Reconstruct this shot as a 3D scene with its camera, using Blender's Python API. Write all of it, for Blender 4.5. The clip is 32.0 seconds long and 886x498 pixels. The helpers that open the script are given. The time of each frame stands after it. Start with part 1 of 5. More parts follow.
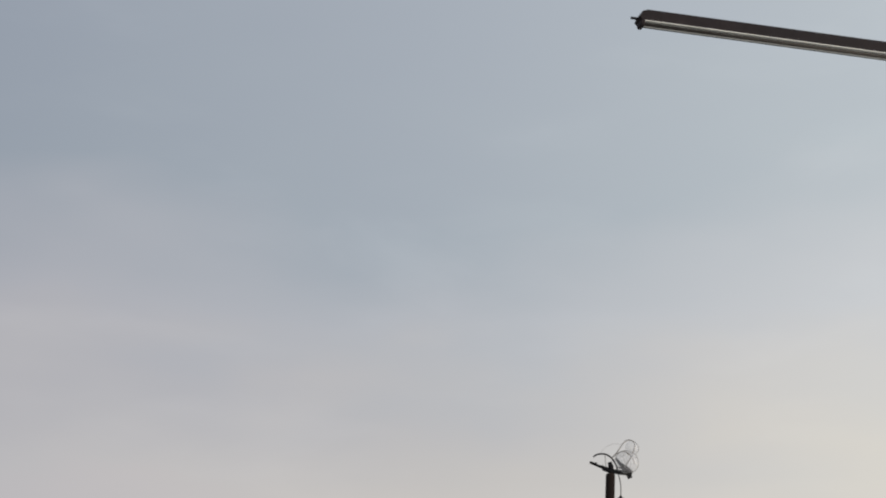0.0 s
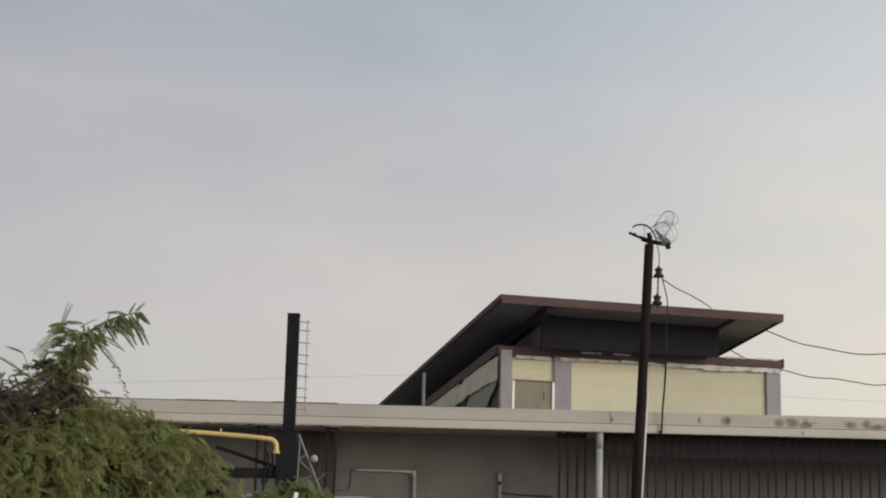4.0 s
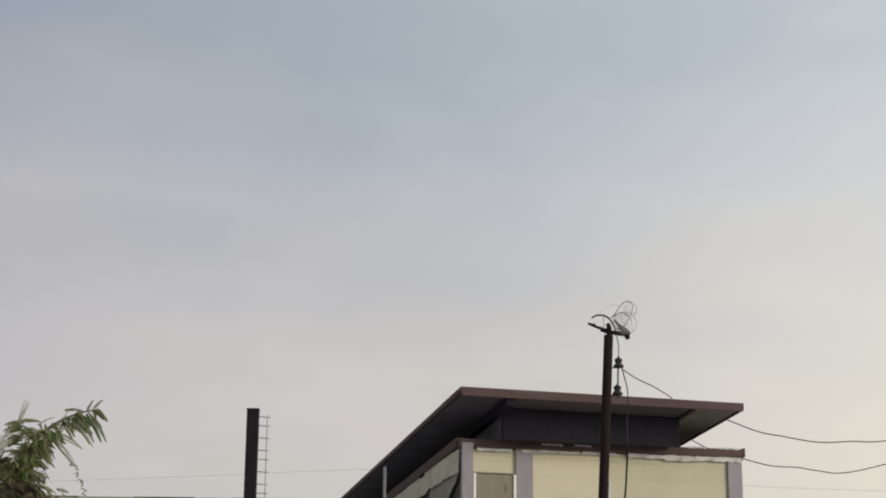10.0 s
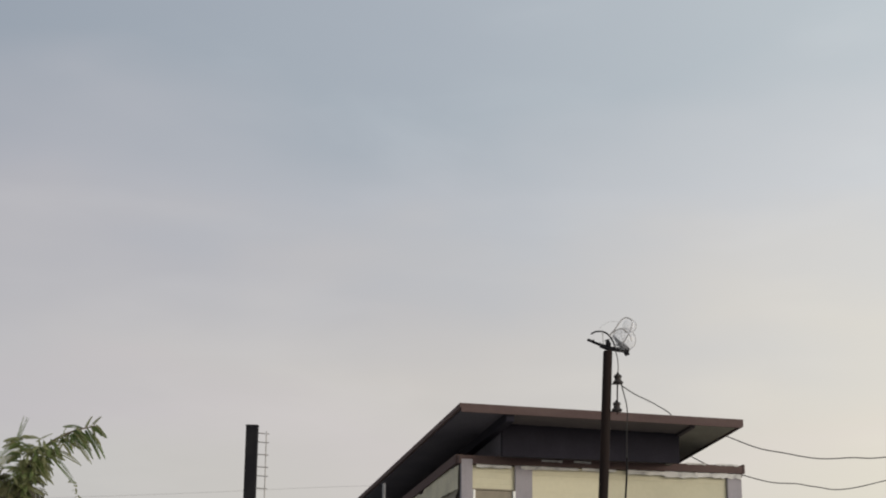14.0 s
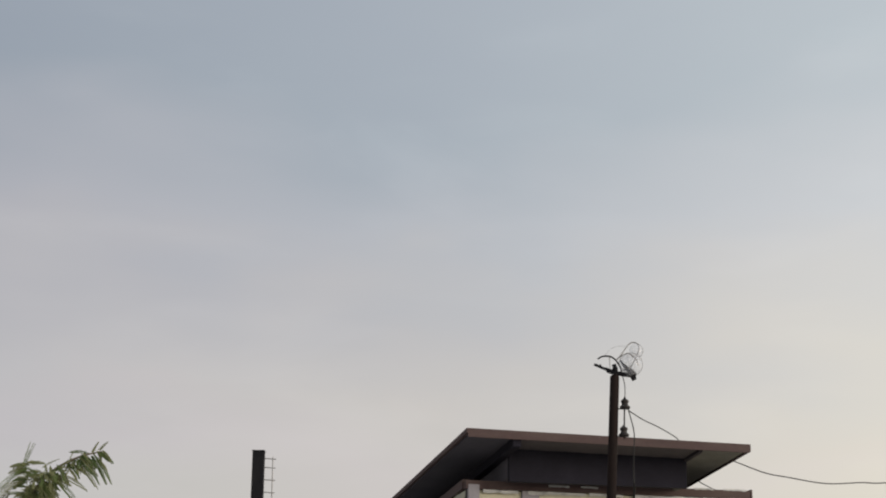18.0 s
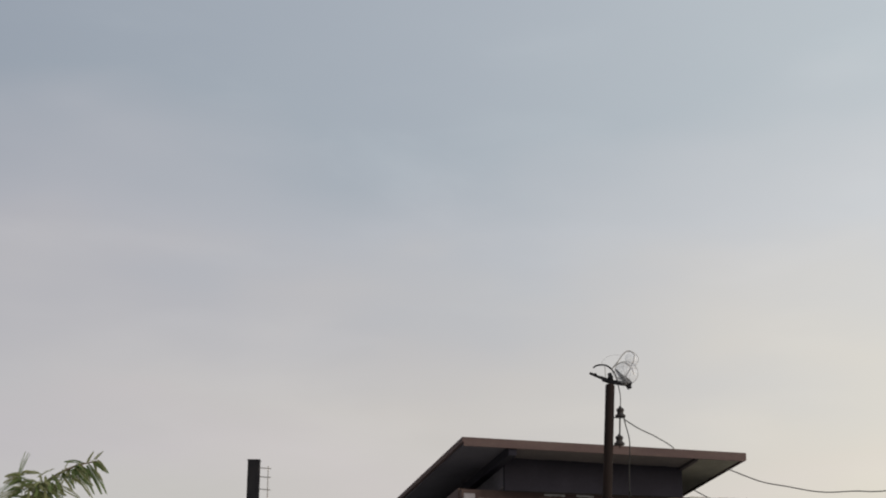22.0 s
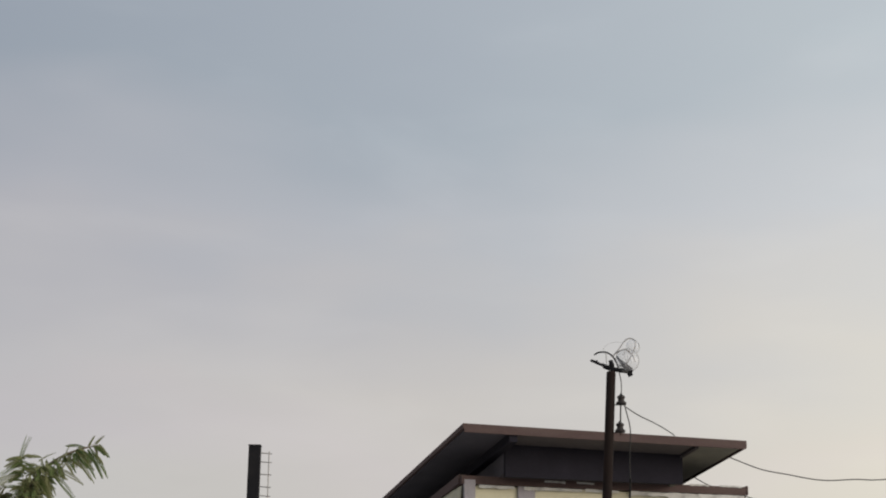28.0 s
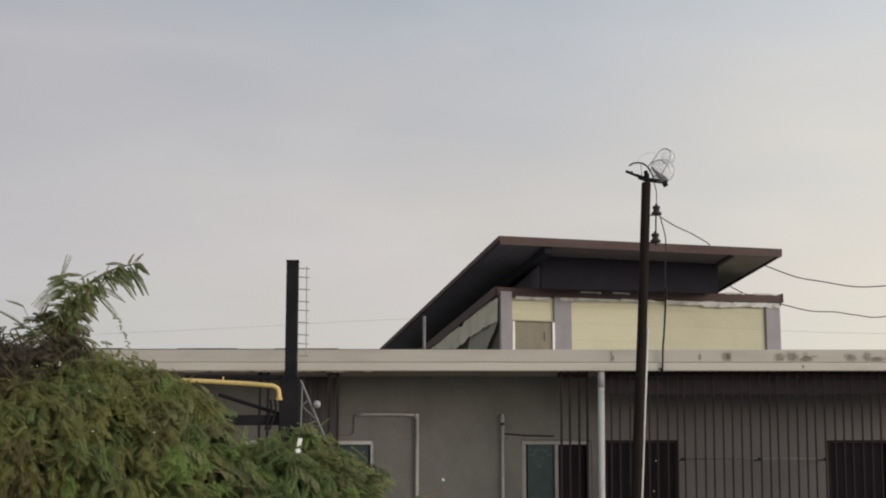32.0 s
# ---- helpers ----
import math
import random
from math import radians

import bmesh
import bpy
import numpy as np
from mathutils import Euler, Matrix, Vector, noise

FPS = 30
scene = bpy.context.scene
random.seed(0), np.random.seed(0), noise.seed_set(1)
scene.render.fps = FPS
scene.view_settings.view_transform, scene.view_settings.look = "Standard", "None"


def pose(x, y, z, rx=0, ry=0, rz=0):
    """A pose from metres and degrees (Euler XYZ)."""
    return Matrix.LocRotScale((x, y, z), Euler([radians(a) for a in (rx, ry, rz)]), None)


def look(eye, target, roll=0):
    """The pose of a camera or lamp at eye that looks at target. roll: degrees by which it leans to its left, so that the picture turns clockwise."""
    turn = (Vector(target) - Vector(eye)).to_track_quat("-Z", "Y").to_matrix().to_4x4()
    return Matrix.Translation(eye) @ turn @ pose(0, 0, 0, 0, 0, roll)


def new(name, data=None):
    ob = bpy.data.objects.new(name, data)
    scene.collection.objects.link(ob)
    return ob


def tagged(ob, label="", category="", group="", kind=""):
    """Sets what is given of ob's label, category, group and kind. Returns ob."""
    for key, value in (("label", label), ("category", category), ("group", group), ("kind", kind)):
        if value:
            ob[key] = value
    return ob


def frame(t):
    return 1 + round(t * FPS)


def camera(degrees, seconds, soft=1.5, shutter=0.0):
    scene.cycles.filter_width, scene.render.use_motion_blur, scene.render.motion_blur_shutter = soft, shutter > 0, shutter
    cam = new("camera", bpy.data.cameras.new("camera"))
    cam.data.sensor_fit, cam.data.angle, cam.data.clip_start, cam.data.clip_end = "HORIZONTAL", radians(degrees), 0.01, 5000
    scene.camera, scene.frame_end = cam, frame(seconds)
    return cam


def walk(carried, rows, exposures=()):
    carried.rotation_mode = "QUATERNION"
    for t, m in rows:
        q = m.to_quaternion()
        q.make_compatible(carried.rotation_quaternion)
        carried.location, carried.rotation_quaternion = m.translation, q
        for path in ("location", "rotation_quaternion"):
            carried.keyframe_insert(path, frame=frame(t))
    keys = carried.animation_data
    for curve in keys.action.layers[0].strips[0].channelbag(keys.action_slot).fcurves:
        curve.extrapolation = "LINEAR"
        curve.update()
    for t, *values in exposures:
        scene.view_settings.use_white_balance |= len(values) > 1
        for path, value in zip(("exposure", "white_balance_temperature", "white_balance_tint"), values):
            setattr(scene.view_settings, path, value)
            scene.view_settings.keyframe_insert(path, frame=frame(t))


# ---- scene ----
# A hand-held zoom shot from the street: the camera stays in one spot and tilts and turns.
EYE = (0.0, 0.0, 1.6)
PATH = [  # seconds, tilt up, turn to the right, lean (degrees)
    (0.00, 19.926, 1.072, -0.489), (0.50, 20.226, 1.483, -0.499), (1.00, 19.138, 1.371, -0.489), (1.50, 17.389, 1.018, -1.335),
    (2.00, 15.577, 0.616, -1.684), (2.50, 14.292, -0.116, -1.833), (3.00, 12.672, -0.826, -1.919), (3.50, 12.023, -0.519, -1.676),
    (5.50, 12.830, 0.184, -1.204), (6.00, 13.043, 0.415, -1.046), (6.50, 13.331, 0.612, -0.895), (7.00, 13.521, 0.836, -0.678),
    (7.50, 13.738, 1.104, -0.539), (8.00, 13.987, 1.161, -0.265), (8.50, 14.047, 1.199, -0.243), (9.00, 14.430, 1.316, -0.392),
    (9.50, 15.074, 1.303, -0.367), (10.00, 15.264, 1.135, -0.512), (10.50, 15.239, 1.067, -0.622), (11.00, 15.390, 1.210, -0.618),
    (11.50, 15.398, 1.271, -0.534), (12.00, 15.602, 1.338, -0.523), (12.50, 15.777, 1.206, -0.557), (13.00, 15.831, 1.070, -0.580),
    (13.50, 15.761, 1.164, -0.461), (14.00, 15.813, 1.158, -0.491), (14.50, 15.919, 1.062, -0.586), (16.50, 15.886, 0.995, -0.503),
    (17.00, 16.216, 1.077, -0.500), (17.50, 16.446, 1.000, -0.444), (18.00, 16.652, 0.922, -0.481), (18.50, 16.729, 0.972, -0.496),
    (19.00, 16.529, 1.003, -0.456), (19.50, 16.534, 1.006, -0.428), (20.00, 16.733, 0.952, -0.343), (20.50, 16.835, 0.907, -0.302),
    (21.00, 16.886, 0.893, -0.233), (21.50, 16.871, 0.902, -0.390), (22.00, 16.954, 1.088, -0.364), (22.50, 17.094, 1.240, -0.213),
    (23.00, 17.068, 1.207, -0.238), (23.50, 16.801, 1.142, -0.289), (24.00, 16.736, 1.277, -0.162), (24.50, 16.959, 1.408, -0.033),
    (25.00, 17.155, 1.329, -0.227), (25.50, 17.365, 1.150, -0.374), (27.50, 17.444, 1.166, -0.497), (28.00, 16.493, 1.029, -0.686),
    (28.50, 15.241, 0.857, -0.730), (29.00, 13.936, 0.760, -0.724), (29.50, 13.483, 0.612, -0.674), (30.00, 12.690, 0.296, -0.556),
    (30.50, 11.032, 0.139, -0.022), (31.00, 9.985, -0.057, 0.143), (31.20, 9.928, -0.298, 0.000), (31.50, 9.999, -0.405, -0.147),
    (32.00, 10.191, -0.130, -0.016),
]
cam = camera(29.3, 32.0, soft=2.0)
walk(cam, [(t, pose(*EYE, 90 + tilt, 0, -turn) @ pose(0, 0, 0, 0, 0, -lean)) for t, tilt, turn, lean in PATH],
     [(0.0, 0.0), (1.0, -0.02), (2.0, -0.02), (3.0, 0.05), (6.0, 0.09), (9.0, 0.08), (14.0, 0.06), (24.0, 0.04), (28.0, 0.04), (29.0, 0.04), (30.0, 0.07), (31.0, 0.12), (32.0, 0.09)])

# ---- sky and sun ----
SUN_AZ, SUN_EL = radians(120), radians(12)      # azimuth from +y towards +x
SUN_DIR = (math.sin(SUN_AZ) * math.cos(SUN_EL), math.cos(SUN_AZ) * math.cos(SUN_EL), math.sin(SUN_EL))


def make_world():
    w = bpy.data.worlds.new("hazy_evening_sky")
    scene.world = w
    w.use_nodes = True
    nt = w.node_tree
    nt.nodes.clear()
    N, K = nt.nodes.new, nt.links.new
    out, bg = N("ShaderNodeOutputWorld"), N("ShaderNodeBackground")
    tc = N("ShaderNodeTexCoord")
    nrm = N("ShaderNodeVectorMath"); nrm.operation = "NORMALIZE"
    K(tc.outputs["Generated"], nrm.inputs[0])
    sep = N("ShaderNodeSeparateXYZ"); K(nrm.outputs[0], sep.inputs[0])
    # haze: warm and pale near the ground, grey-blue higher up
    ramp = N("ShaderNodeValToRGB")
    stops = [(0.0, (0.478, 0.474, 0.468)), (0.13, (0.467, 0.457, 0.477)), (0.176, (0.465, 0.444, 0.491)), (0.205, (0.444, 0.434, 0.474)), (0.28, (0.370, 0.363, 0.406)),
             (0.39, (0.224, 0.259, 0.324)), (0.55, (0.19, 0.22, 0.30)), (1.0, (0.15, 0.18, 0.26))]
    els = ramp.color_ramp.elements
    while len(els) < len(stops):
        els.new(0.5)
    for e, (p, c) in zip(els, stops):
        e.position, e.color = p, (*c, 1)
    # clouds: soft streaks that lift the height at which the haze thins out
    mp = N("ShaderNodeMapping"); mp.inputs["Scale"].default_value = (2.6, 2.6, 7.0)
    mp.inputs["Rotation"].default_value = (0.0, radians(-7), 0.0)
    K(nrm.outputs[0], mp.inputs[0])
    n1 = N("ShaderNodeTexNoise"); n1.inputs["Scale"].default_value = 1.7; n1.inputs["Detail"].default_value = 2.5
    n1.inputs["Roughness"].default_value = 0.55
    K(mp.outputs[0], n1.inputs[0])
    mr = N("ShaderNodeMapRange"); mr.inputs[1].default_value = 0.3; mr.inputs[2].default_value = 0.7
    mr.inputs[3].default_value = -0.030; mr.inputs[4].default_value = 0.030
    K(n1.outputs[0], mr.inputs[0])
    add = N("ShaderNodeMath"); K(sep.outputs[2], add.inputs[0]); K(mr.outputs[0], add.inputs[1])
    off = N("ShaderNodeMath"); off.operation = "SUBTRACT"; K(sep.outputs[0], off.inputs[0]); off.inputs[1].default_value = 0.03
    dist = N("ShaderNodeMath"); dist.operation = "ABSOLUTE"; K(off.outputs[0], dist.inputs[0])
    gap = N("ShaderNodeMapRange"); gap.interpolation_type = "SMOOTHSTEP"
    gap.inputs[1].default_value = 0.0; gap.inputs[2].default_value = 0.22; gap.inputs[3].default_value = 0.026; gap.inputs[4].default_value = 0.0
    K(dist.outputs[0], gap.inputs[0])
    lift = N("ShaderNodeMath"); K(add.outputs[0], lift.inputs[0]); K(gap.outputs[0], lift.inputs[1])
    K(lift.outputs[0], ramp.inputs[0])
    # glow of the veiled sun
    dot = N("ShaderNodeVectorMath"); dot.operation = "DOT_PRODUCT"
    K(nrm.outputs[0], dot.inputs[0]); dot.inputs[1].default_value = SUN_DIR
    g = N("ShaderNodeMapRange")
    g.inputs[1].default_value = -0.79; g.inputs[2].default_value = 0.95; g.inputs[3].default_value = 0; g.inputs[4].default_value = 1
    K(dot.outputs["Value"], g.inputs[0])
    low = N("ShaderNodeMapRange"); low.inputs[1].default_value = 0.19; low.inputs[2].default_value = 0.30
    K(add.outputs[0], low.inputs[0])
    tone = N("ShaderNodeMix"); tone.data_type = "RGBA"
    tone.inputs[6].default_value, tone.inputs[7].default_value = (0.92, 0.80, 0.46, 1), (0.81, 0.845, 0.775, 1)
    K(low.outputs[0], tone.inputs[0])
    glow = N("ShaderNodeMix"); glow.data_type = "RGBA"; glow.blend_type = "ADD"
    K(g.outputs[0], glow.inputs[0]); K(ramp.outputs[0], glow.inputs[6]); K(tone.outputs[2], glow.inputs[7])
    # faint wisps of high cloud
    m2 = N("ShaderNodeMapping"); m2.inputs["Scale"].default_value = (5.0, 5.0, 17.0)
    m2.inputs["Rotation"].default_value = (0.0, radians(14), 0.0); m2.inputs["Location"].default_value = (0.35, 0.0, 0.2)
    K(nrm.outputs[0], m2.inputs[0])
    n2 = N("ShaderNodeTexNoise"); n2.inputs["Scale"].default_value = 1.3; n2.inputs["Detail"].default_value = 4
    n2.inputs["Roughness"].default_value = 0.5; n2.inputs["Distortion"].default_value = 0.2
    K(m2.outputs[0], n2.inputs[0])
    wm = N("ShaderNodeMapRange"); wm.interpolation_type = "SMOOTHSTEP"
    wm.inputs[1].default_value = 0.48; wm.inputs[2].default_value = 0.74; wm.inputs[3].default_value = 0.0; wm.inputs[4].default_value = 0.022
    K(n2.outputs[0], wm.inputs[0])
    wisp = N("ShaderNodeMix"); wisp.data_type = "RGBA"; wisp.blend_type = "ADD"
    wisp.inputs[7].default_value = (1.0, 0.97, 0.90, 1)
    # the haze warms towards the sun
    gm = N("ShaderNodeMapRange"); gm.interpolation_type = "SMOOTHSTEP"
    gm.inputs[1].default_value = -0.43; gm.inputs[2].default_value = -0.10; gm.inputs[3].default_value = 0.0; gm.inputs[4].default_value = 0.085
    K(dot.outputs["Value"], gm.inputs[0])
    gz = N("ShaderNodeMapRange"); gz.inputs[1].default_value = 0.16; gz.inputs[2].default_value = 0.34; gz.inputs[3].default_value = 1.0; gz.inputs[4].default_value = 0.25
    K(sep.outputs[2], gz.inputs[0])
    gg = N("ShaderNodeMath"); gg.operation = "MULTIPLY"; K(gm.outputs[0], gg.inputs[0]); K(gz.outputs[0], gg.inputs[1])
    warm = N("ShaderNodeMix"); warm.data_type = "RGBA"; warm.blend_type = "ADD"
    warm.inputs[7].default_value = (0.27, 0.31, 0.13, 1)
    K(gg.outputs[0], warm.inputs[0]); K(glow.outputs[2], warm.inputs[6])
    K(wm.outputs[0], wisp.inputs[0]); K(warm.outputs[2], wisp.inputs[6])
    # one longer wisp of high cloud
    off3 = N("ShaderNodeVectorMath"); off3.operation = "SUBTRACT"; off3.inputs[1].default_value = (-0.008, 0.941, 0.335)
    K(nrm.outputs[0], off3.inputs[0])
    m3 = N("ShaderNodeMapping"); m3.vector_type = "TEXTURE"
    m3.inputs["Rotation"].default_value = (0.0, radians(22), 0.0); m3.inputs["Scale"].default_value = (0.06, 1.0, 0.028)
    K(off3.outputs[0], m3.inputs[0])
    n3 = N("ShaderNodeTexNoise"); n3.inputs["Scale"].default_value = 2.2; n3.inputs["Detail"].default_value = 4
    K(m3.outputs[0], n3.inputs[0])
    l3 = N("ShaderNodeVectorMath"); l3.operation = "LENGTH"; K(m3.outputs[0], l3.inputs[0])
    a3 = N("ShaderNodeMath"); a3.operation = "MULTIPLY_ADD"; a3.inputs[1].default_value = 1.1
    K(n3.outputs[0], a3.inputs[0]); K(l3.outputs["Value"], a3.inputs[2])
    f3 = N("ShaderNodeMapRange"); f3.interpolation_type = "SMOOTHSTEP"
    f3.inputs[1].default_value, f3.inputs[2].default_value, f3.inputs[3].default_value, f3.inputs[4].default_value = 0.45, 1.6, 0.028, 0.0
    K(a3.outputs[0], f3.inputs[0])
    streak = N("ShaderNodeMix"); streak.data_type = "RGBA"; streak.blend_type = "ADD"
    streak.inputs[7].default_value = (1.0, 0.97, 0.92, 1)
    K(f3.outputs[0], streak.inputs[0]); K(wisp.outputs[2], streak.inputs[6])
    # the clear sky behind the veil
    sky = N("ShaderNodeTexSky"); sky.sky_type = "NISHITA"; sky.sun_disc = False
    sky.sun_elevation, sky.sun_rotation = SUN_EL, SUN_AZ
    sky.dust_density = 4.0
    dim = N("ShaderNodeVectorMath"); dim.operation = "SCALE"; dim.inputs["Scale"].default_value = 0.1
    K(sky.outputs[0], dim.inputs[0])
    mix = N("ShaderNodeMix"); mix.data_type = "RGBA"; mix.inputs[0].default_value = 0.88
    K(dim.outputs[0], mix.inputs[6]); K(streak.outputs[2], mix.inputs[7])
    K(mix.outputs[2], bg.inputs[0]); bg.inputs[1].default_value = 1.0
    K(bg.outputs[0], out.inputs[0])


make_world()
sun = new("sun", bpy.data.lights.new("sun", "SUN"))
sun.data.energy, sun.data.angle, sun.data.color = 1.55, radians(25), (1.0, 0.915, 0.825)
sun.matrix_world = look((SUN_DIR[0] * 50, SUN_DIR[1] * 50, SUN_DIR[2] * 50), (0, 0, 0))


# ---- materials ----
def material(name, color, second=None, rough=0.7, metal=0.0, scale=6.0, mixing=0.5, fine=60.0, bump=0.15, depth=0.004,
             island=0.0, stretch=(1, 1, 1), translucent=0.0, grain=0.09, gloss=0.5):
    """Two tones mixed by large blotches, grain by a fine noise, with bump."""
    m = bpy.data.materials.new(name)
    m.use_nodes = True
    nt = m.node_tree
    N, K = nt.nodes.new, nt.links.new
    b = nt.nodes["Principled BSDF"]
    second = second or tuple(c * 0.7 for c in color)
    tc, mp = N("ShaderNodeTexCoord"), N("ShaderNodeMapping")
    mp.inputs["Scale"].default_value = stretch
    K(tc.outputs["Object"], mp.inputs[0])
    n1, n2 = N("ShaderNodeTexNoise"), N("ShaderNodeTexNoise")
    n1.inputs["Scale"].default_value, n1.inputs["Detail"].default_value = scale, 6
    n2.inputs["Scale"].default_value, n2.inputs["Detail"].default_value = fine, 3
    K(mp.outputs[0], n1.inputs[0]); K(mp.outputs[0], n2.inputs[0])
    mr = N("ShaderNodeMapRange")
    mr.inputs[1].default_value, mr.inputs[2].default_value = 0.62 - 0.35 * mixing, 0.92 - 0.35 * mixing
    K(n1.outputs[0], mr.inputs[0])
    mx = N("ShaderNodeMix"); mx.data_type = "RGBA"
    mx.inputs[6].default_value, mx.inputs[7].default_value = (*color, 1), (*second, 1)
    K(mr.outputs[0], mx.inputs[0])
    hs = N("ShaderNodeHueSaturation")
    gr = N("ShaderNodeMapRange"); gr.inputs[1].default_value, gr.inputs[2].default_value = 0.3, 0.7
    gr.inputs[3].default_value, gr.inputs[4].default_value = 1 - grain, 1 + grain
    K(n2.outputs[0], gr.inputs[0])
    if island:
        geo, oi = N("ShaderNodeNewGeometry"), N("ShaderNodeObjectInfo")
        ad = N("ShaderNodeMath"); K(geo.outputs["Random Per Island"], ad.inputs[0]); K(oi.outputs["Random"], ad.inputs[1])
        fr = N("ShaderNodeMath"); fr.operation = "FRACT"; K(ad.outputs[0], fr.inputs[0])
        im = N("ShaderNodeMapRange"); im.inputs[3].default_value, im.inputs[4].default_value = 1 - island, 1 + island
        K(fr.outputs[0], im.inputs[0])
        ml = N("ShaderNodeMath"); ml.operation = "MULTIPLY"; K(gr.outputs[0], ml.inputs[0]); K(im.outputs[0], ml.inputs[1])
        K(ml.outputs[0], hs.inputs["Value"])
    else:
        K(gr.outputs[0], hs.inputs["Value"])
    K(mx.outputs[2], hs.inputs["Color"]); K(hs.outputs[0], b.inputs["Base Color"])
    rr = N("ShaderNodeMapRange"); rr.inputs[3].default_value, rr.inputs[4].default_value = max(0, rough - 0.1), min(1, rough + 0.12)
    K(n1.outputs[0], rr.inputs[0]); K(rr.outputs[0], b.inputs["Roughness"])
    b.inputs["Metallic"].default_value = metal
    b.inputs["Specular IOR Level"].default_value = gloss
    bp = N("ShaderNodeBump"); bp.inputs["Strength"].default_value, bp.inputs["Distance"].default_value = bump, depth
    K(n2.outputs[0], bp.inputs["Height"]); K(bp.outputs[0], b.inputs["Normal"])
    if translucent:
        tl, ms, o = N("ShaderNodeBsdfTranslucent"), N("ShaderNodeMixShader"), nt.nodes["Material Output"]
        K(hs.outputs[0], tl.inputs[0]); ms.inputs[0].default_value = translucent
        K(b.outputs[0], ms.inputs[1]); K(tl.outputs[0], ms.inputs[2]); K(ms.outputs[0], o.inputs[0])
    return m


def clear_sheet(name, tint, cover, rough=0.25, size=14):
    """Thin clear plastic: mostly see-through, with a little milky sheen."""
    m = bpy.data.materials.new(name)
    m.use_nodes = True
    nt = m.node_tree
    N, K = nt.nodes.new, nt.links.new
    b, o = nt.nodes["Principled BSDF"], nt.nodes["Material Output"]
    b.inputs["Base Color"].default_value, b.inputs["Roughness"].default_value = (*tint, 1), rough
    tr, ms, n = N("ShaderNodeBsdfTransparent"), N("ShaderNodeMixShader"), N("ShaderNodeTexNoise")
    n.inputs["Scale"].default_value = size
    mr = N("ShaderNodeMapRange"); mr.inputs[3].default_value, mr.inputs[4].default_value = cover * 0.3, cover * 1.7
    K(n.outputs[0], mr.inputs[0]); K(mr.outputs[0], ms.inputs[0])
    K(tr.outputs[0], ms.inputs[1]); K(b.outputs[0], ms.inputs[2]); K(ms.outputs[0], o.inputs[0])
    return m


def soft_stain(name, tint, cover):
    """Grime that fades out towards the edge of its patch, broken up by a noise."""
    m = clear_sheet(name, tint, cover, 0.95, 30)
    nt = m.node_tree
    N, K = nt.nodes.new, nt.links.new
    tc, off, ln = N("ShaderNodeTexCoord"), N("ShaderNodeVectorMath"), N("ShaderNodeVectorMath")
    off.operation, ln.operation = "SUBTRACT", "LENGTH"
    off.inputs[1].default_value = (0.5, 0.5, 0.4)
    flat = N("ShaderNodeVectorMath"); flat.operation = "MULTIPLY"; flat.inputs[1].default_value = (1, 0, 1)
    K(tc.outputs["Generated"], off.inputs[0]); K(off.outputs[0], flat.inputs[0]); K(flat.outputs[0], ln.inputs[0])
    n = N("ShaderNodeTexNoise"); n.inputs["Scale"].default_value, n.inputs["Detail"].default_value = 24, 4
    st = N("ShaderNodeVectorMath"); st.operation = "MULTIPLY"; st.inputs[1].default_value = (1.7, 1, 0.45)
    K(tc.outputs["Object"], st.inputs[0]); K(st.outputs[0], n.inputs[0])
    ad = N("ShaderNodeMath"); ad.operation = "MULTIPLY_ADD"; ad.inputs[1].default_value = 0.55
    K(n.outputs[0], ad.inputs[0]); K(ln.outputs["Value"], ad.inputs[2])
    mr = N("ShaderNodeMapRange"); mr.interpolation_type = "SMOOTHSTEP"
    mr.inputs[1].default_value, mr.inputs[2].default_value, mr.inputs[3].default_value, mr.inputs[4].default_value = 0.40, 0.74, cover, 0.0
    K(ad.outputs[0], mr.inputs[0])
    ms = [k for k in nt.nodes if k.bl_idname == "ShaderNodeMixShader"][0]
    K(mr.outputs[0], ms.inputs[0])
    return m


def window_glass(name, tint, rough=0.08, gloss=0.14):
    """Dark tinted pane that mirrors the surroundings a little."""
    m = material(name, tint, tuple(c * 0.6 for c in tint), rough=rough, scale=3, fine=9, bump=0.05, depth=0.002)
    m.node_tree.nodes["Principled BSDF"].inputs["Specular IOR Level"].default_value = gloss
    return m


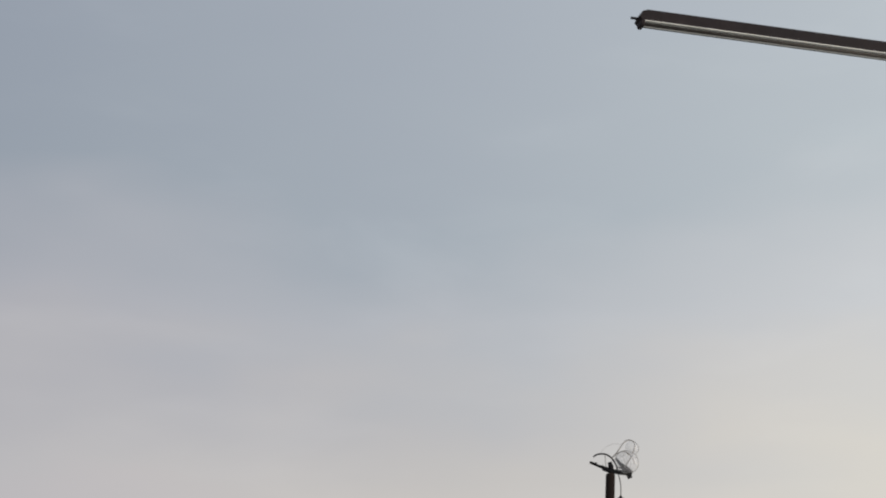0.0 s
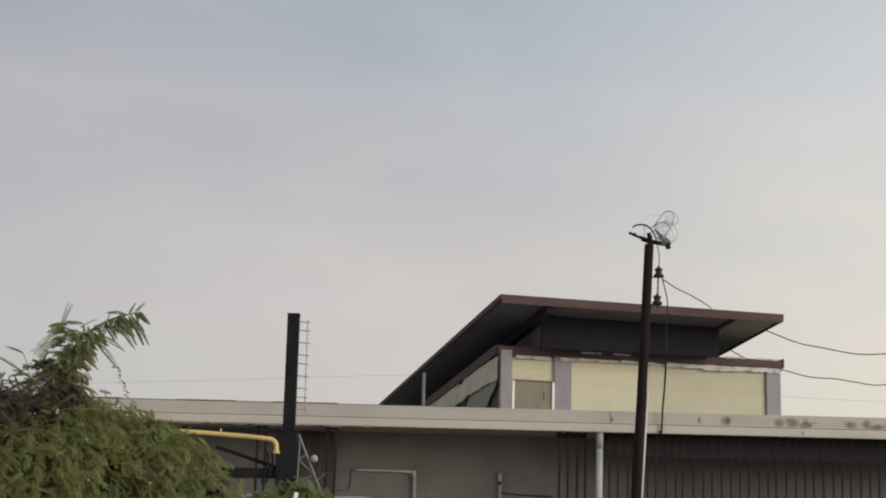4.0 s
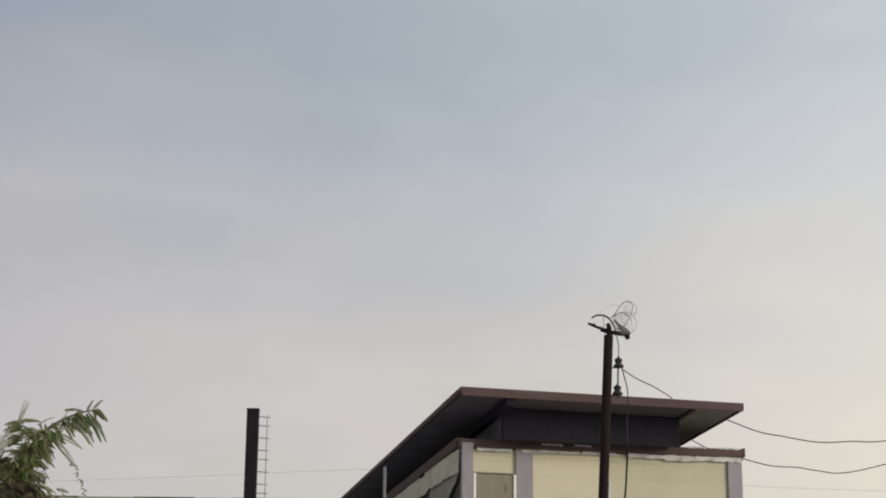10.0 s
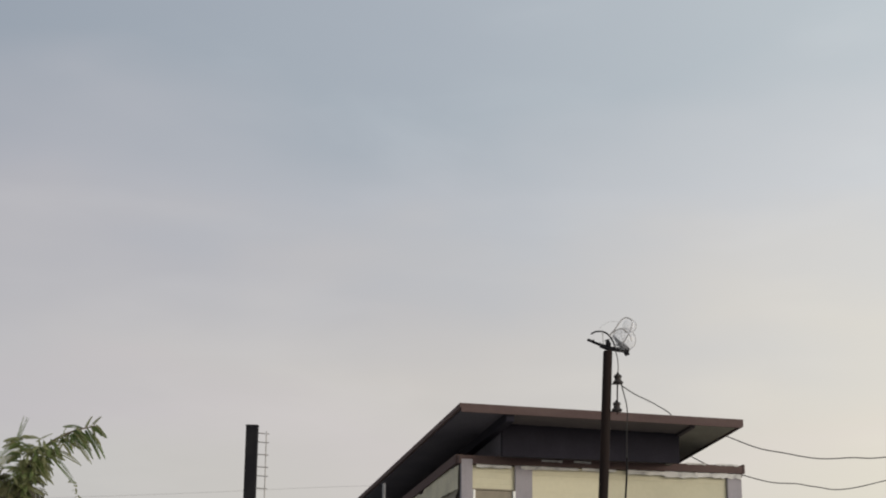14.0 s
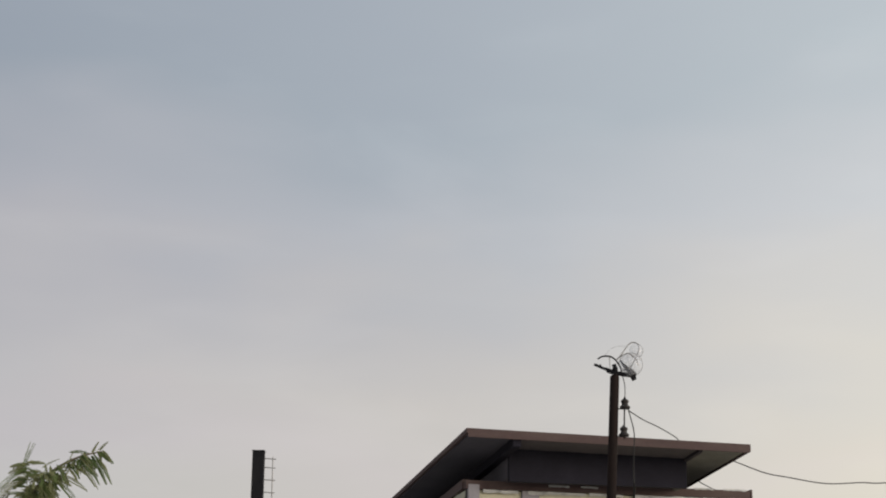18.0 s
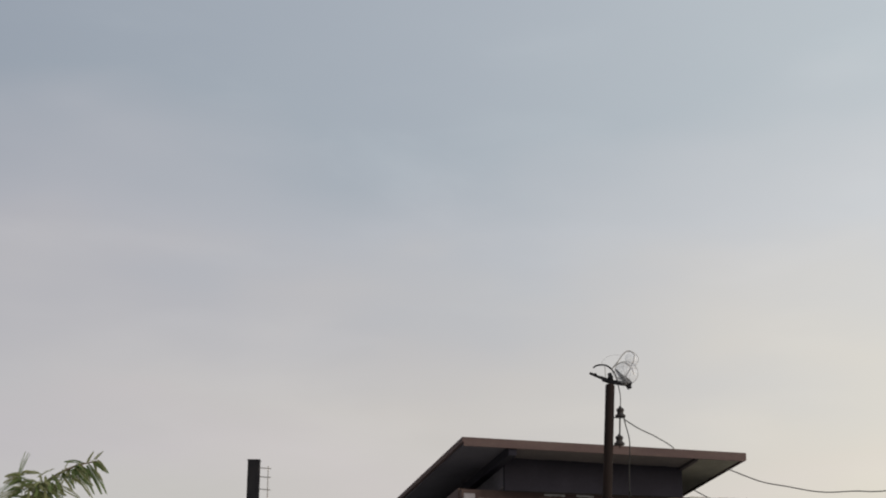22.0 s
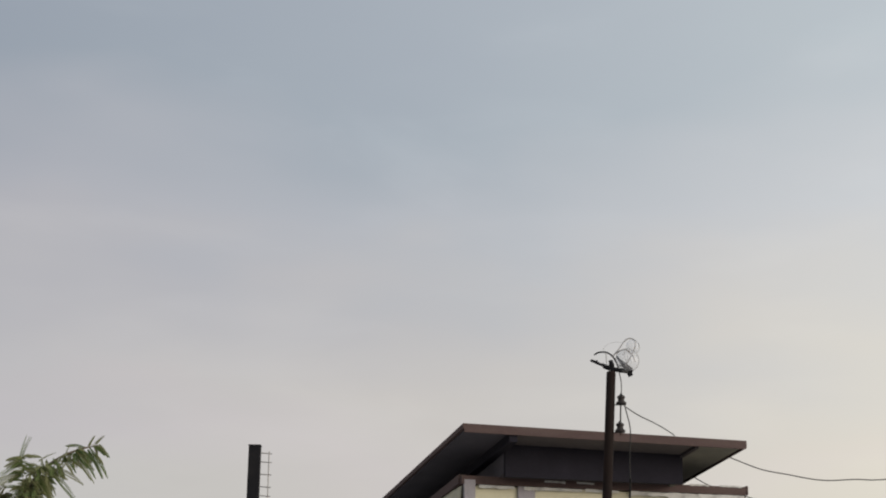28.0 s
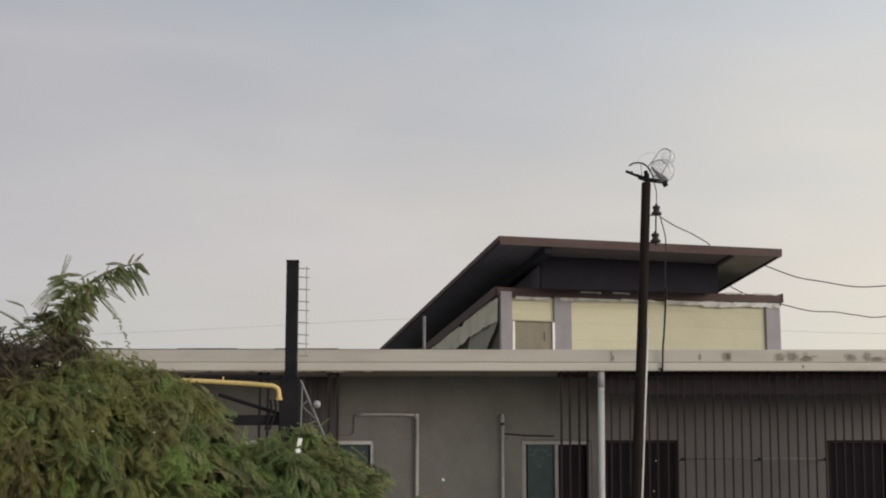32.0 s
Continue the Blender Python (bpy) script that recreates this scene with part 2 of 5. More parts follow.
M = {
    "ground": material("pale_bounce_ground", (0.47, 0.45, 0.415), (0.40, 0.38, 0.35), 0.9, scale=0.7, fine=30, bump=0.4),
    "concrete": material("pale_bounce_concrete", (0.46, 0.43, 0.40), (0.36, 0.335, 0.31), 0.9, scale=1.2, fine=40, bump=0.3),
    "plaster": material("grey_plaster", (0.130, 0.121, 0.113), (0.106, 0.098, 0.092), 0.9, scale=2.6, mixing=0.55, fine=18, bump=0.3, grain=0.05, stretch=(1, 1, 0.8)),
    "porch": material("brownish_grey_plaster", (0.123, 0.110, 0.110), (0.098, 0.087, 0.088), 0.9, scale=1.3, fine=35, bump=0.2, grain=0.05),
    "fascia": material("weathered_white_paint", (0.405, 0.368, 0.332), (0.335, 0.302, 0.270), 0.75, scale=2.2, mixing=0.45, fine=45, bump=0.2, stretch=(0.6, 1, 2.5), grain=0.05),
    "lip": material("weathered_white_lip", (0.445, 0.407, 0.366), (0.37, 0.336, 0.30), 0.7, scale=2.0, mixing=0.4, fine=45, stretch=(0.5, 1, 2), grain=0.04),
    "stain": soft_stain("brown_smudge", (0.13, 0.098, 0.075), 0.24),
    "grime": material("dark_grime", (0.16, 0.145, 0.13), (0.26, 0.24, 0.215), 0.95, scale=25, fine=90),
    "flake": material("brown_bare_patch", (0.26, 0.205, 0.16), (0.34, 0.28, 0.23), 0.95, scale=30, fine=90),
    "off_white": material("pale_cream", (0.72, 0.70, 0.60), (0.6, 0.58, 0.48), 0.8, scale=20, translucent=0.3),
    "tar": material("tar_felt", (0.07, 0.065, 0.062), (0.13, 0.12, 0.11), 0.9, scale=4),
    "bar": material("dark_brown_iron", (0.026, 0.0205, 0.0210), (0.034, 0.0255, 0.0255), 0.75, 0.0, scale=9, fine=90, gloss=0.03),
    "header": material("dark_purple_brown", (0.038, 0.031, 0.035), (0.048, 0.040, 0.043), 0.8, scale=5, fine=60, gloss=0.15),
    "black": material("black_painted_steel", (0.012, 0.0115, 0.014), (0.020, 0.0185, 0.020), 0.7, 0.0, scale=5, fine=70, gloss=0.07),
    "pole": material("rusty_brown_paint", (0.0150, 0.0105, 0.0098), (0.024, 0.0145, 0.0128), 0.7, 0.0, scale=7, fine=80, stretch=(1, 1, 0.3), gloss=0.05),
    "pvc": material("grey_white_pvc", (0.29, 0.275, 0.265), (0.22, 0.21, 0.20), 0.5, scale=4, fine=50, bump=0.05),
    "post": material("peeling_grey_paint", (0.36, 0.355, 0.355), (0.20, 0.225, 0.245), 0.6, scale=9, mixing=0.36, fine=50, stretch=(1, 1, 0.4)),
    "galv": material("dull_galvanised_steel", (0.15, 0.145, 0.15), (0.10, 0.097, 0.10), 0.6, 0.2, scale=8, fine=70),
    "rebar": material("grey_wire", (0.30, 0.29, 0.29), (0.2, 0.17, 0.15), 0.6, 0.4, scale=20, fine=90),
    "yellow": material("yellow_painted_pipe", (0.54, 0.39, 0.135), (0.40, 0.275, 0.085), 0.5, scale=6, mixing=0.35, fine=60),
    "roofpaint": material("red_brown_fascia_paint", (0.076, 0.050, 0.048), (0.100, 0.071, 0.066), 0.75, scale=3, fine=40, stretch=(0.5, 0.5, 2), gloss=0.15),
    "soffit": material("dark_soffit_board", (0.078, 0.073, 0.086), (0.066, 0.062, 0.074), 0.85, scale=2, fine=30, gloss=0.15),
    "eave": material("brown_grey_soffit_strip", (0.098, 0.084, 0.082), (0.078, 0.068, 0.067), 0.85, scale=3, fine=30, stretch=(0.5, 1, 1), gloss=0.15),
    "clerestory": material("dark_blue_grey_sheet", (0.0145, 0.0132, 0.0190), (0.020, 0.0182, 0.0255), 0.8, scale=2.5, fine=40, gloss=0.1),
    "board": material("pale_yellow_board", (0.525, 0.490, 0.362), (0.465, 0.434, 0.322), 0.75, scale=1.2, mixing=0.35, fine=20, island=0.03, bump=0.05, grain=0.025),
    "board_darker": material("darker_yellow_board", (0.455, 0.427, 0.318), (0.405, 0.380, 0.282), 0.75, scale=1.2, mixing=0.4, fine=20, island=0.02, bump=0.05, grain=0.025),
    "mauve": material("mauve_grey_paint", (0.250, 0.232, 0.255), (0.205, 0.190, 0.210), 0.75, scale=4, mixing=0.4, fine=50),
    "peel": material("peeling_white_paper", (0.50, 0.49, 0.48), (0.30, 0.29, 0.29), 0.85, scale=7, mixing=0.4, fine=60, island=0.06),
    "tan": material("tan_plywood", (0.215, 0.188, 0.145), (0.175, 0.153, 0.118), 0.8, scale=3, fine=50, stretch=(2, 2, 0.4), grain=0.05),
    "conduit": material("dusty_white_pvc", (0.50, 0.475, 0.465), (0.40, 0.375, 0.365), 0.5, scale=5, fine=50, bump=0.05, stretch=(1, 1, 0.4)),
    "white": material("white_painted_wood", (0.76, 0.75, 0.73), (0.6, 0.59, 0.56), 0.6, scale=6, mixing=0.3, fine=60),
    "tarp": material("faded_grey_beige_tarp", (0.80, 0.76, 0.62), (0.64, 0.61, 0.50), 0.8, scale=3, fine=40, island=0.05, bump=0.2),
    "flap": material("grey_brown_canvas", (0.46, 0.43, 0.36), (0.38, 0.35, 0.29), 0.85, scale=3, fine=40, bump=0.2),
    "alu": material("white_aluminium_frame", (0.39, 0.375, 0.355), (0.31, 0.295, 0.28), 0.45, 0.0, scale=5, fine=60, bump=0.05),
    "alu_dull": material("dull_grey_aluminium_frame", (0.225, 0.205, 0.20), (0.17, 0.155, 0.15), 0.5, 0.0, scale=5, fine=60, bump=0.05),
    "glass_teal": window_glass("teal_tinted_glass", (0.032, 0.050, 0.056)),
    "glass_dark": window_glass("dark_tinted_glass", (0.0112, 0.0086, 0.0130), gloss=0.045),
    "pane_reflection": material("pale_teal_reflection", (0.055, 0.085, 0.098), (0.038, 0.060, 0.068), 0.4, scale=20, fine=60, gloss=0.2),
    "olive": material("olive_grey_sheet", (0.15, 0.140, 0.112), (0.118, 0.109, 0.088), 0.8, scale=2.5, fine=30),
    "shade_cloth": material("dark_brown_boarding", (0.085, 0.072, 0.06), (0.06, 0.05, 0.042), 0.9, scale=4),
    "under": material("brown_stained_plaster", (0.20, 0.165, 0.125), (0.15, 0.122, 0.094), 0.9, scale=2.5, mixing=0.5, fine=30, stretch=(0.6, 1, 1)),
    "shutter": material("faded_brown_grey_paint", (0.050, 0.043, 0.043), (0.040, 0.034, 0.035), 0.85, scale=4, fine=50, stretch=(2, 1, 0.4), island=0.12),
    "room": material("dark_room_plaster", (0.16, 0.15, 0.14), (0.12, 0.11, 0.1), 0.9, scale=2),
    "porcelain": material("brown_glazed_porcelain", (0.016, 0.0125, 0.013), (0.028, 0.021, 0.02), 0.45, scale=10, fine=40, bump=0.03, gloss=0.25),
    "cable": material("black_rubber_cable", (0.010, 0.0095, 0.010), (0.02, 0.019, 0.019), 0.6, scale=20, gloss=0.15),
    "wire": material("dusty_grey_wire", (0.022, 0.020, 0.020), (0.032, 0.029, 0.029), 0.6, scale=20),
    # pale, so that distance haze is put into the wire's colour
    "far_wire": material("pale_hazy_wire", (0.34, 0.33, 0.33), (0.4, 0.39, 0.39), 0.7, scale=20),
    "shell": clear_sheet("clear_plastic_shell", (0.50, 0.50, 0.54), 0.36),
    "lamp_body": material("dark_brown_lamp_housing", (0.0135, 0.0100, 0.0125), (0.022, 0.0165, 0.019), 0.6, 0.0, scale=8, fine=70, gloss=0.12),
    "tube": material("shade_grey_tube", (0.055, 0.049, 0.047), (0.045, 0.040, 0.039), 0.6, scale=5, bump=0.02, gloss=0.1),
    "bark": material("grey_brown_bark", (0.16, 0.125, 0.09), (0.09, 0.07, 0.05), 0.9, scale=14, fine=60, bump=0.5, stretch=(1, 1, 0.3)),
    "leaf": material("feathery_olive_leaf", (0.234, 0.230, 0.090), (0.156, 0.180, 0.068), 0.65, scale=3.5, mixing=0.50, fine=12, bump=0.03, island=0.08, translucent=0.48, gloss=0.12, grain=0.05),
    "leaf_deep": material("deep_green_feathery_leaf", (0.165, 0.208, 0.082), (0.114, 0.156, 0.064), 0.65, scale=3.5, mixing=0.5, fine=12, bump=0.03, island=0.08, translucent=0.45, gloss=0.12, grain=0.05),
    "leaf_young": material("pale_grey_green_leaf", (0.27, 0.275, 0.14), (0.19, 0.21, 0.095), 0.65, scale=3, mixing=0.5, fine=25, bump=0.05, island=0.10, translucent=0.5, gloss=0.2),
    # dull dark leaf tone that puts shade inside the crown into the colour
    "leaf_shade_dark": material("dull_dark_shade_leaf", (0.135, 0.130, 0.066), (0.115, 0.105, 0.056), 0.7, scale=3, mixing=0.5, fine=25, bump=0.05, island=0.10, translucent=0.3, gloss=0.15),
    "leaf_brown": material("brownish_olive_leaf", (0.168, 0.142, 0.068), (0.135, 0.115, 0.056), 0.7, scale=3, fine=25, island=0.10, translucent=0.4, gloss=0.15),
    "leaf_bright": material("bright_green_leaf", (0.225, 0.295, 0.095), (0.165, 0.225, 0.075), 0.6, scale=3.5, mixing=0.5, fine=12, bump=0.03, island=0.08, translucent=0.5, gloss=0.15, grain=0.05),
    # dark brown leaf tone that paints the shaded patch of the crown
    "leaf_shade_brown": material("brown_shade_leaf", (0.072, 0.058, 0.040), (0.052, 0.044, 0.032), 0.8, scale=3, fine=25, island=0.15, translucent=0.15, gloss=0.1),
    "twig": material("dry_tan_twig", (0.27, 0.21, 0.13), (0.18, 0.135, 0.08), 0.85, scale=20),
}


# ---- builders ----
def thing(name, at=(0, 0, 0), label="", category="", group="", kind="", turn=0.0):
    ob = new(name)
    ob.matrix_world = pose(*at, 0, 0, turn)
    return tagged(ob, label, category, group, kind)


def mesh_of(bm, mat, smooth=False):
    me = bpy.data.meshes.new("mesh")
    bmesh.ops.recalc_face_normals(bm, faces=bm.faces)
    bm.to_mesh(me)
    bm.free()
    me.materials.append(M[mat])
    if smooth:
        for p in me.polygons:
            p.use_smooth = True
    return me


def part(name, bm, mat, parent=None, label="", smooth=False, at=None):
    """One mesh object under its thing; bm may be a mesh that is shared."""
    me = bm if isinstance(bm, bpy.types.Mesh) else mesh_of(bm, mat, smooth)
    ob = new(name, me)
    ob.parent = parent
    if at is not None:
        ob.matrix_basis = at if isinstance(at, Matrix) else Matrix.Translation(at)
    return tagged(ob, label) if label else ob


def add_box(bm, x0, x1, y0, y1, z0, z1, bevel=0.0):
    r = bmesh.ops.create_cube(bm, size=1)
    vs = r["verts"]
    for v in vs:
        v.co = Vector(((x0 + x1) / 2 + v.co.x * (x1 - x0), (y0 + y1) / 2 + v.co.y * (y1 - y0), (z0 + z1) / 2 + v.co.z * (z1 - z0)))
    if bevel:
        es = list({e for v in vs for e in v.link_edges})
        bmesh.ops.bevel(bm, geom=es, offset=bevel, segments=1, affect="EDGES")


def box(x0, x1, y0, y1, z0, z1, bevel=0.006):
    bm = bmesh.new()
    add_box(bm, x0, x1, y0, y1, z0, z1, bevel)
    return bm


def prism(poly, y0, y1, bevel=0.0):
    """A solid with an outline in x, z, from y0 to y1."""
    bm = bmesh.new()
    a = [bm.verts.new((x, y0, z)) for x, z in poly]
    b = [bm.verts.new((x, y1, z)) for x, z in poly]
    bm.faces.new(a), bm.faces.new(b[::-1])
    for i in range(len(a)):
        j = (i + 1) % len(a)
        bm.faces.new((a[i], a[j], b[j], b[i]))
    return bm


def slab(p, q, r, s, thick):
    """A slab whose top has four corners, thick downwards."""
    bm = bmesh.new()
    top = [bm.verts.new(v) for v in (p, q, r, s)]
    low = [bm.verts.new((v[0], v[1], v[2] - thick)) for v in (p, q, r, s)]
    bm.faces.new(top), bm.faces.new(low[::-1])
    for i in range(4):
        j = (i + 1) % 4
        bm.faces.new((top[i], top[j], low[j], low[i]))
    return bm


def add_tube(bm, pts, radius, sides=8):
    """A tube through points; radius: one number or one a point."""
    pts = [Vector(p) for p in pts]
    rad = radius if isinstance(radius, (list, tuple)) else [radius] * len(pts)
    rings, side = [], None
    for i, p in enumerate(pts):
        d = (pts[min(i + 1, len(pts) - 1)] - pts[max(i - 1, 0)]).normalized()
        if side is None:
            side = d.cross(Vector((0, 0, 1)) if abs(d.z) < 0.9 else Vector((1, 0, 0))).normalized()
        side = (side - d * side.dot(d)).normalized()
        up = d.cross(side)
        rings.append([bm.verts.new(p + (side * math.cos(a) + up * math.sin(a)) * rad[i]) for a in (math.tau * k / sides for k in range(sides))])
    for a, b in zip(rings, rings[1:]):
        for k in range(sides):
            bm.faces.new((a[k], a[(k + 1) % sides], b[(k + 1) % sides], b[k]))
    bm.faces.new(rings[0][::-1]), bm.faces.new(rings[-1])


def tube(pts, radius, sides=8):
    bm = bmesh.new()
    add_tube(bm, pts, radius, sides)
    return bm


def bend(pts, steps=10):
    """A smooth line through the points."""
    pts = [Vector(p) for p in pts]
    ext = [pts[0] * 2 - pts[1], *pts, pts[-1] * 2 - pts[-2]]
    out = []
    for a, b, c, d in zip(ext, ext[1:], ext[2:], ext[3:]):
        for k in range(steps):
            t = k / steps
            out.append(0.5 * (2 * b + (c - a) * t + (2 * a - 5 * b + 4 * c - d) * t * t + (3 * b - a - 3 * c + d) * t ** 3))
    return out + [pts[-1]]


def lathe(profile, sides=16):
    """A turned solid round z: (radius, height) from bottom to top."""
    bm = bmesh.new()
    rings = [[bm.verts.new((r * math.cos(math.tau * k / sides), r * math.sin(math.tau * k / sides), z)) for k in range(sides)] for r, z in profile]
    for a, b in zip(rings, rings[1:]):
        for k in range(sides):
            bm.faces.new((a[k], a[(k + 1) % sides], b[(k + 1) % sides], b[k]))
    bm.faces.new(rings[0][::-1]), bm.faces.new(rings[-1])
    return bm


def ragged(width, height, seed, steps=9, thick=0.006, bite=0.5):
    """A thin torn strip: straight above, uneven below."""
    rng = random.Random(seed)
    top = [(width * i / steps, height * (0.9 + 0.1 * rng.random())) for i in range(steps + 1)]
    low = [(width * i / steps, height * bite * rng.random()) for i in range(steps + 1)]
    bm = bmesh.new()
    for i in range(steps):
        q = (low[i], low[i + 1], top[i + 1], top[i])
        a = [bm.verts.new((x, -0.004 * ((i + k) % 2), z)) for k, (x, z) in enumerate(q)]
        b = [bm.verts.new((x, thick, z)) for x, z in q]
        bm.faces.new(a), bm.faces.new(b[::-1])
        for k in range(4):
            bm.faces.new((a[k], a[(k + 1) % 4], b[(k + 1) % 4], b[k]))
    bmesh.ops.remove_doubles(bm, verts=bm.verts, dist=0.0005)
    return bm


def blotch(width, height, seed, thick=0.004):
    """A flat patch with an uneven outline, for a place where paint has come off."""
    rng = random.Random(seed)
    n = 23
    pts = [((0.5 + 0.5 * (0.35 + 0.65 * rng.random()) * math.cos(math.tau * k / n)) * width,
            (0.5 + 0.5 * (0.3 + 0.7 * rng.random()) * math.sin(math.tau * k / n)) * height) for k in range(n)]
    return prism(pts, -thick, 0.0)


# ---- ground ----
# ground is unseen; its pale tone is set to bounce light upwards
bm = bmesh.new()
bmesh.ops.create_grid(bm, x_segments=40, y_segments=40, size=1500)
part("ground", bm, "ground")
tagged(bpy.data.objects["ground"], "unseen pale ground reaching the horizon, toned to bounce light", "ground", kind="structure")

# unseen wall, added to hold back low sky light from behind
part("sky_block_wall", box(-45, 45, -9.3, -9.0, 0, 2.4, 0), "plaster")
tagged(bpy.data.objects["sky_block_wall"], "unseen plain grey wall added behind the camera to block low sky", "wall", kind="structure")

# ---- the long low house ----
FY, WY = 19.0, 19.8                   # front of the canopy, front of the wall
X0, X1 = -9.0, 7.28
WIN = {"far": (-3.06, -1.93), "teal": (-1.30, -0.84), "sliding": (0.87, 1.68), "porch": (1.83, 2.68), "end": (4.42, 5.18)}
WZ0, WZ1 = 1.75, 2.90
house = thing("low_house", (0, FY, 0), "long low grey plastered house with a flat white-edged canopy roof", "house")


def in_house(bm):
    bmesh.ops.translate(bm, verts=bm.verts, vec=(0, -FY, 0))
    return bm


edges = [X0] + [x for ab in sorted(WIN.values()) for x in ab] + [X1]
for a, b in zip(edges[::2], edges[1::2]):
    part("front_wall", in_house(box(a, b, WY, WY + 0.2, 0, 3.638, 0)), "porch" if a > 1.7 else "plaster", house)
for a, b in WIN.values():
    part("wall_below_window", in_house(box(a, b, WY, WY + 0.2, 0, WZ0, 0)), "porch" if a > 1.7 else "plaster", house)
    part("wall_above_window", in_house(box(a, b, WY, WY + 0.2, WZ1, 3.638, 0)), "porch" if a > 1.7 else "plaster", house)
for x in (X0, X1 - 0.02):
    part("side_wall", in_house(box(x - 0.1, x + 0.1, WY + 0.2, 33.8, 0, 3.66)), "plaster", house)
part("back_wall", in_house(box(X0 - 0.1, X1 + 0.08, 33.8, 34, 0, 3.66)), "plaster", house)
part("inner_wall", in_house(box(X0 + 0.1, X1 - 0.12, 23.4, 23.5, 0, 3.66)), "room", house)
# top is unseen; pale tone chosen to bounce light up to the soffit
part("roof_slab", in_house(box(X0 - 0.3, X1 + 0.08, FY + 0.06, 34.2, 3.66, 3.80, 0.01)), "concrete", house)
part("soffit", in_house(box(X0 - 0.3, X1 + 0.08, FY + 0.03, WY, 3.64, 3.658, 0)), "under", house, "brown-stained underside of the canopy")
# the edge of the canopy: an upright band and a lip that stands proud below it
part("canopy_band", in_house(box(X0 - 0.3, X1 + 0.08, FY, FY + 0.06, 3.722, 3.864, 0.004)), "fascia", house)
part("canopy_lip", in_house(box(X0 - 0.3, X1 + 0.08, FY - 0.022, FY + 0.03, 3.622, 3.716, 0.008)), "lip", house)
x, rng = X0, random.Random(3)
while x < 0.4:
    w = rng.uniform(0.25, 0.8)
    h = rng.uniform(0.008, 0.020) if x < -1.7 else rng.uniform(0.002, 0.006)
    part("roof_felt_edge", in_house(box(x, x + w, FY + 0.004, FY + 0.2, 3.8645, 3.8655 + h, 0.001)), "tar", house)
    x += w + 0.002
# flaking brown render along the underside of the lip
x, rng = -3.4, random.Random(9)
while x < -0.9:
    w = rng.uniform(0.15, 0.45)
    part("flaking_edge", ragged(w, rng.uniform(0.015, 0.04), int(x * 100) + 900, steps=6, bite=0.6), "under", house, at=(x, -0.012, 3.622 - 0.018))
    x += w + rng.uniform(0.0, 0.1)
# damp stains and a crack on the band
for x, z, w, h in ((2.82, 3.729, 0.06, 0.12), (3.07, 3.724, 0.15, 0.14), (3.13, 3.724, 0.08, 0.14), (3.66, 3.723, 0.16, 0.13), (3.78, 3.723, 0.20, 0.15), (3.92, 3.723, 0.24, 0.09), (3.99, 3.723, 0.10, 0.14),
                   (4.45, 3.724, 0.18, 0.12), (4.66, 3.723, 0.14, 0.14), (4.72, 3.723, 0.22, 0.08), (5.30, 3.723, 0.08, 0.15), (3.98, 3.645, 0.05, 0.06), (1.84, 3.724, 0.06, 0.1)):
    y = FY - 0.0226 if z < 3.7 else FY - 0.001 * (1 + int(x * 50) % 3)
    part("stain", box(0, w, -0.0008, 0, 0, h, 0), "stain", house, at=(x, y - FY, z))
    for k in range(3 if w > 0.1 else 1):
        part("flaked_paint", blotch(w * (0.2 + 0.25 * ((k * 7 + int(x * 30)) % 3)), h * (0.10 + 0.08 * k), int(x * 90) + k, 0.001), "flake", house,
             at=(x + w * 0.28 * k, y - 0.0012 - 0.0004 * k - FY, z + h * (0.12 + 0.22 * ((k + int(x * 10)) % 3))))
for k in range(5):
    part("crack", in_house(blotch(0.012 + 0.012 * (k > 2), 0.028, 70 + k)), "grime", house, at=(1.838 + 0.004 * (k % 3), FY - 0.0005, 3.73 + 0.022 * k))


def house_window(key, glass, panes, label, frame_mat="alu"):
    a, b = WIN[key]
    w = part("window", in_house(box(a, b, WY + 0.02, WY + 0.10, WZ1 - 0.05, WZ1, 0.004)), frame_mat, house, label)
    for x in (a, b - 0.05):
        part("window_frame", in_house(box(x, x + 0.05, WY + 0.02, WY + 0.10, WZ0 + 0.05, WZ1 - 0.05, 0.004)), frame_mat, w)
    part("window_sill", in_house(box(a - 0.03, b + 0.03, WY - 0.05, WY + 0.10, WZ0 - 0.02, WZ0 + 0.05, 0.006)), frame_mat, w)
    n = (b - a - 0.10) / panes
    for i in range(panes):
        x = a + 0.05 + n * i
        if i:
            part("mullion", in_house(box(x - 0.02, x + 0.02, WY + 0.025, WY + 0.09, WZ0 + 0.05, WZ1 - 0.05, 0.003)), frame_mat, w)
        part("pane", in_house(box(x + 0.02, x + n - 0.02, WY + 0.05 + 0.01 * i, WY + 0.056 + 0.01 * i, WZ0 + 0.05, WZ1 - 0.05, 0)), "glass_dark" if i else glass, w)


house_window("far", "glass_dark", 2, "dark window with a pale frame")
house_window("teal", "glass_teal", 1, "teal-tinted window with a white frame")
house_window("sliding", "glass_teal", 2, "two-pane sliding window with a dull grey frame", "alu_dull")


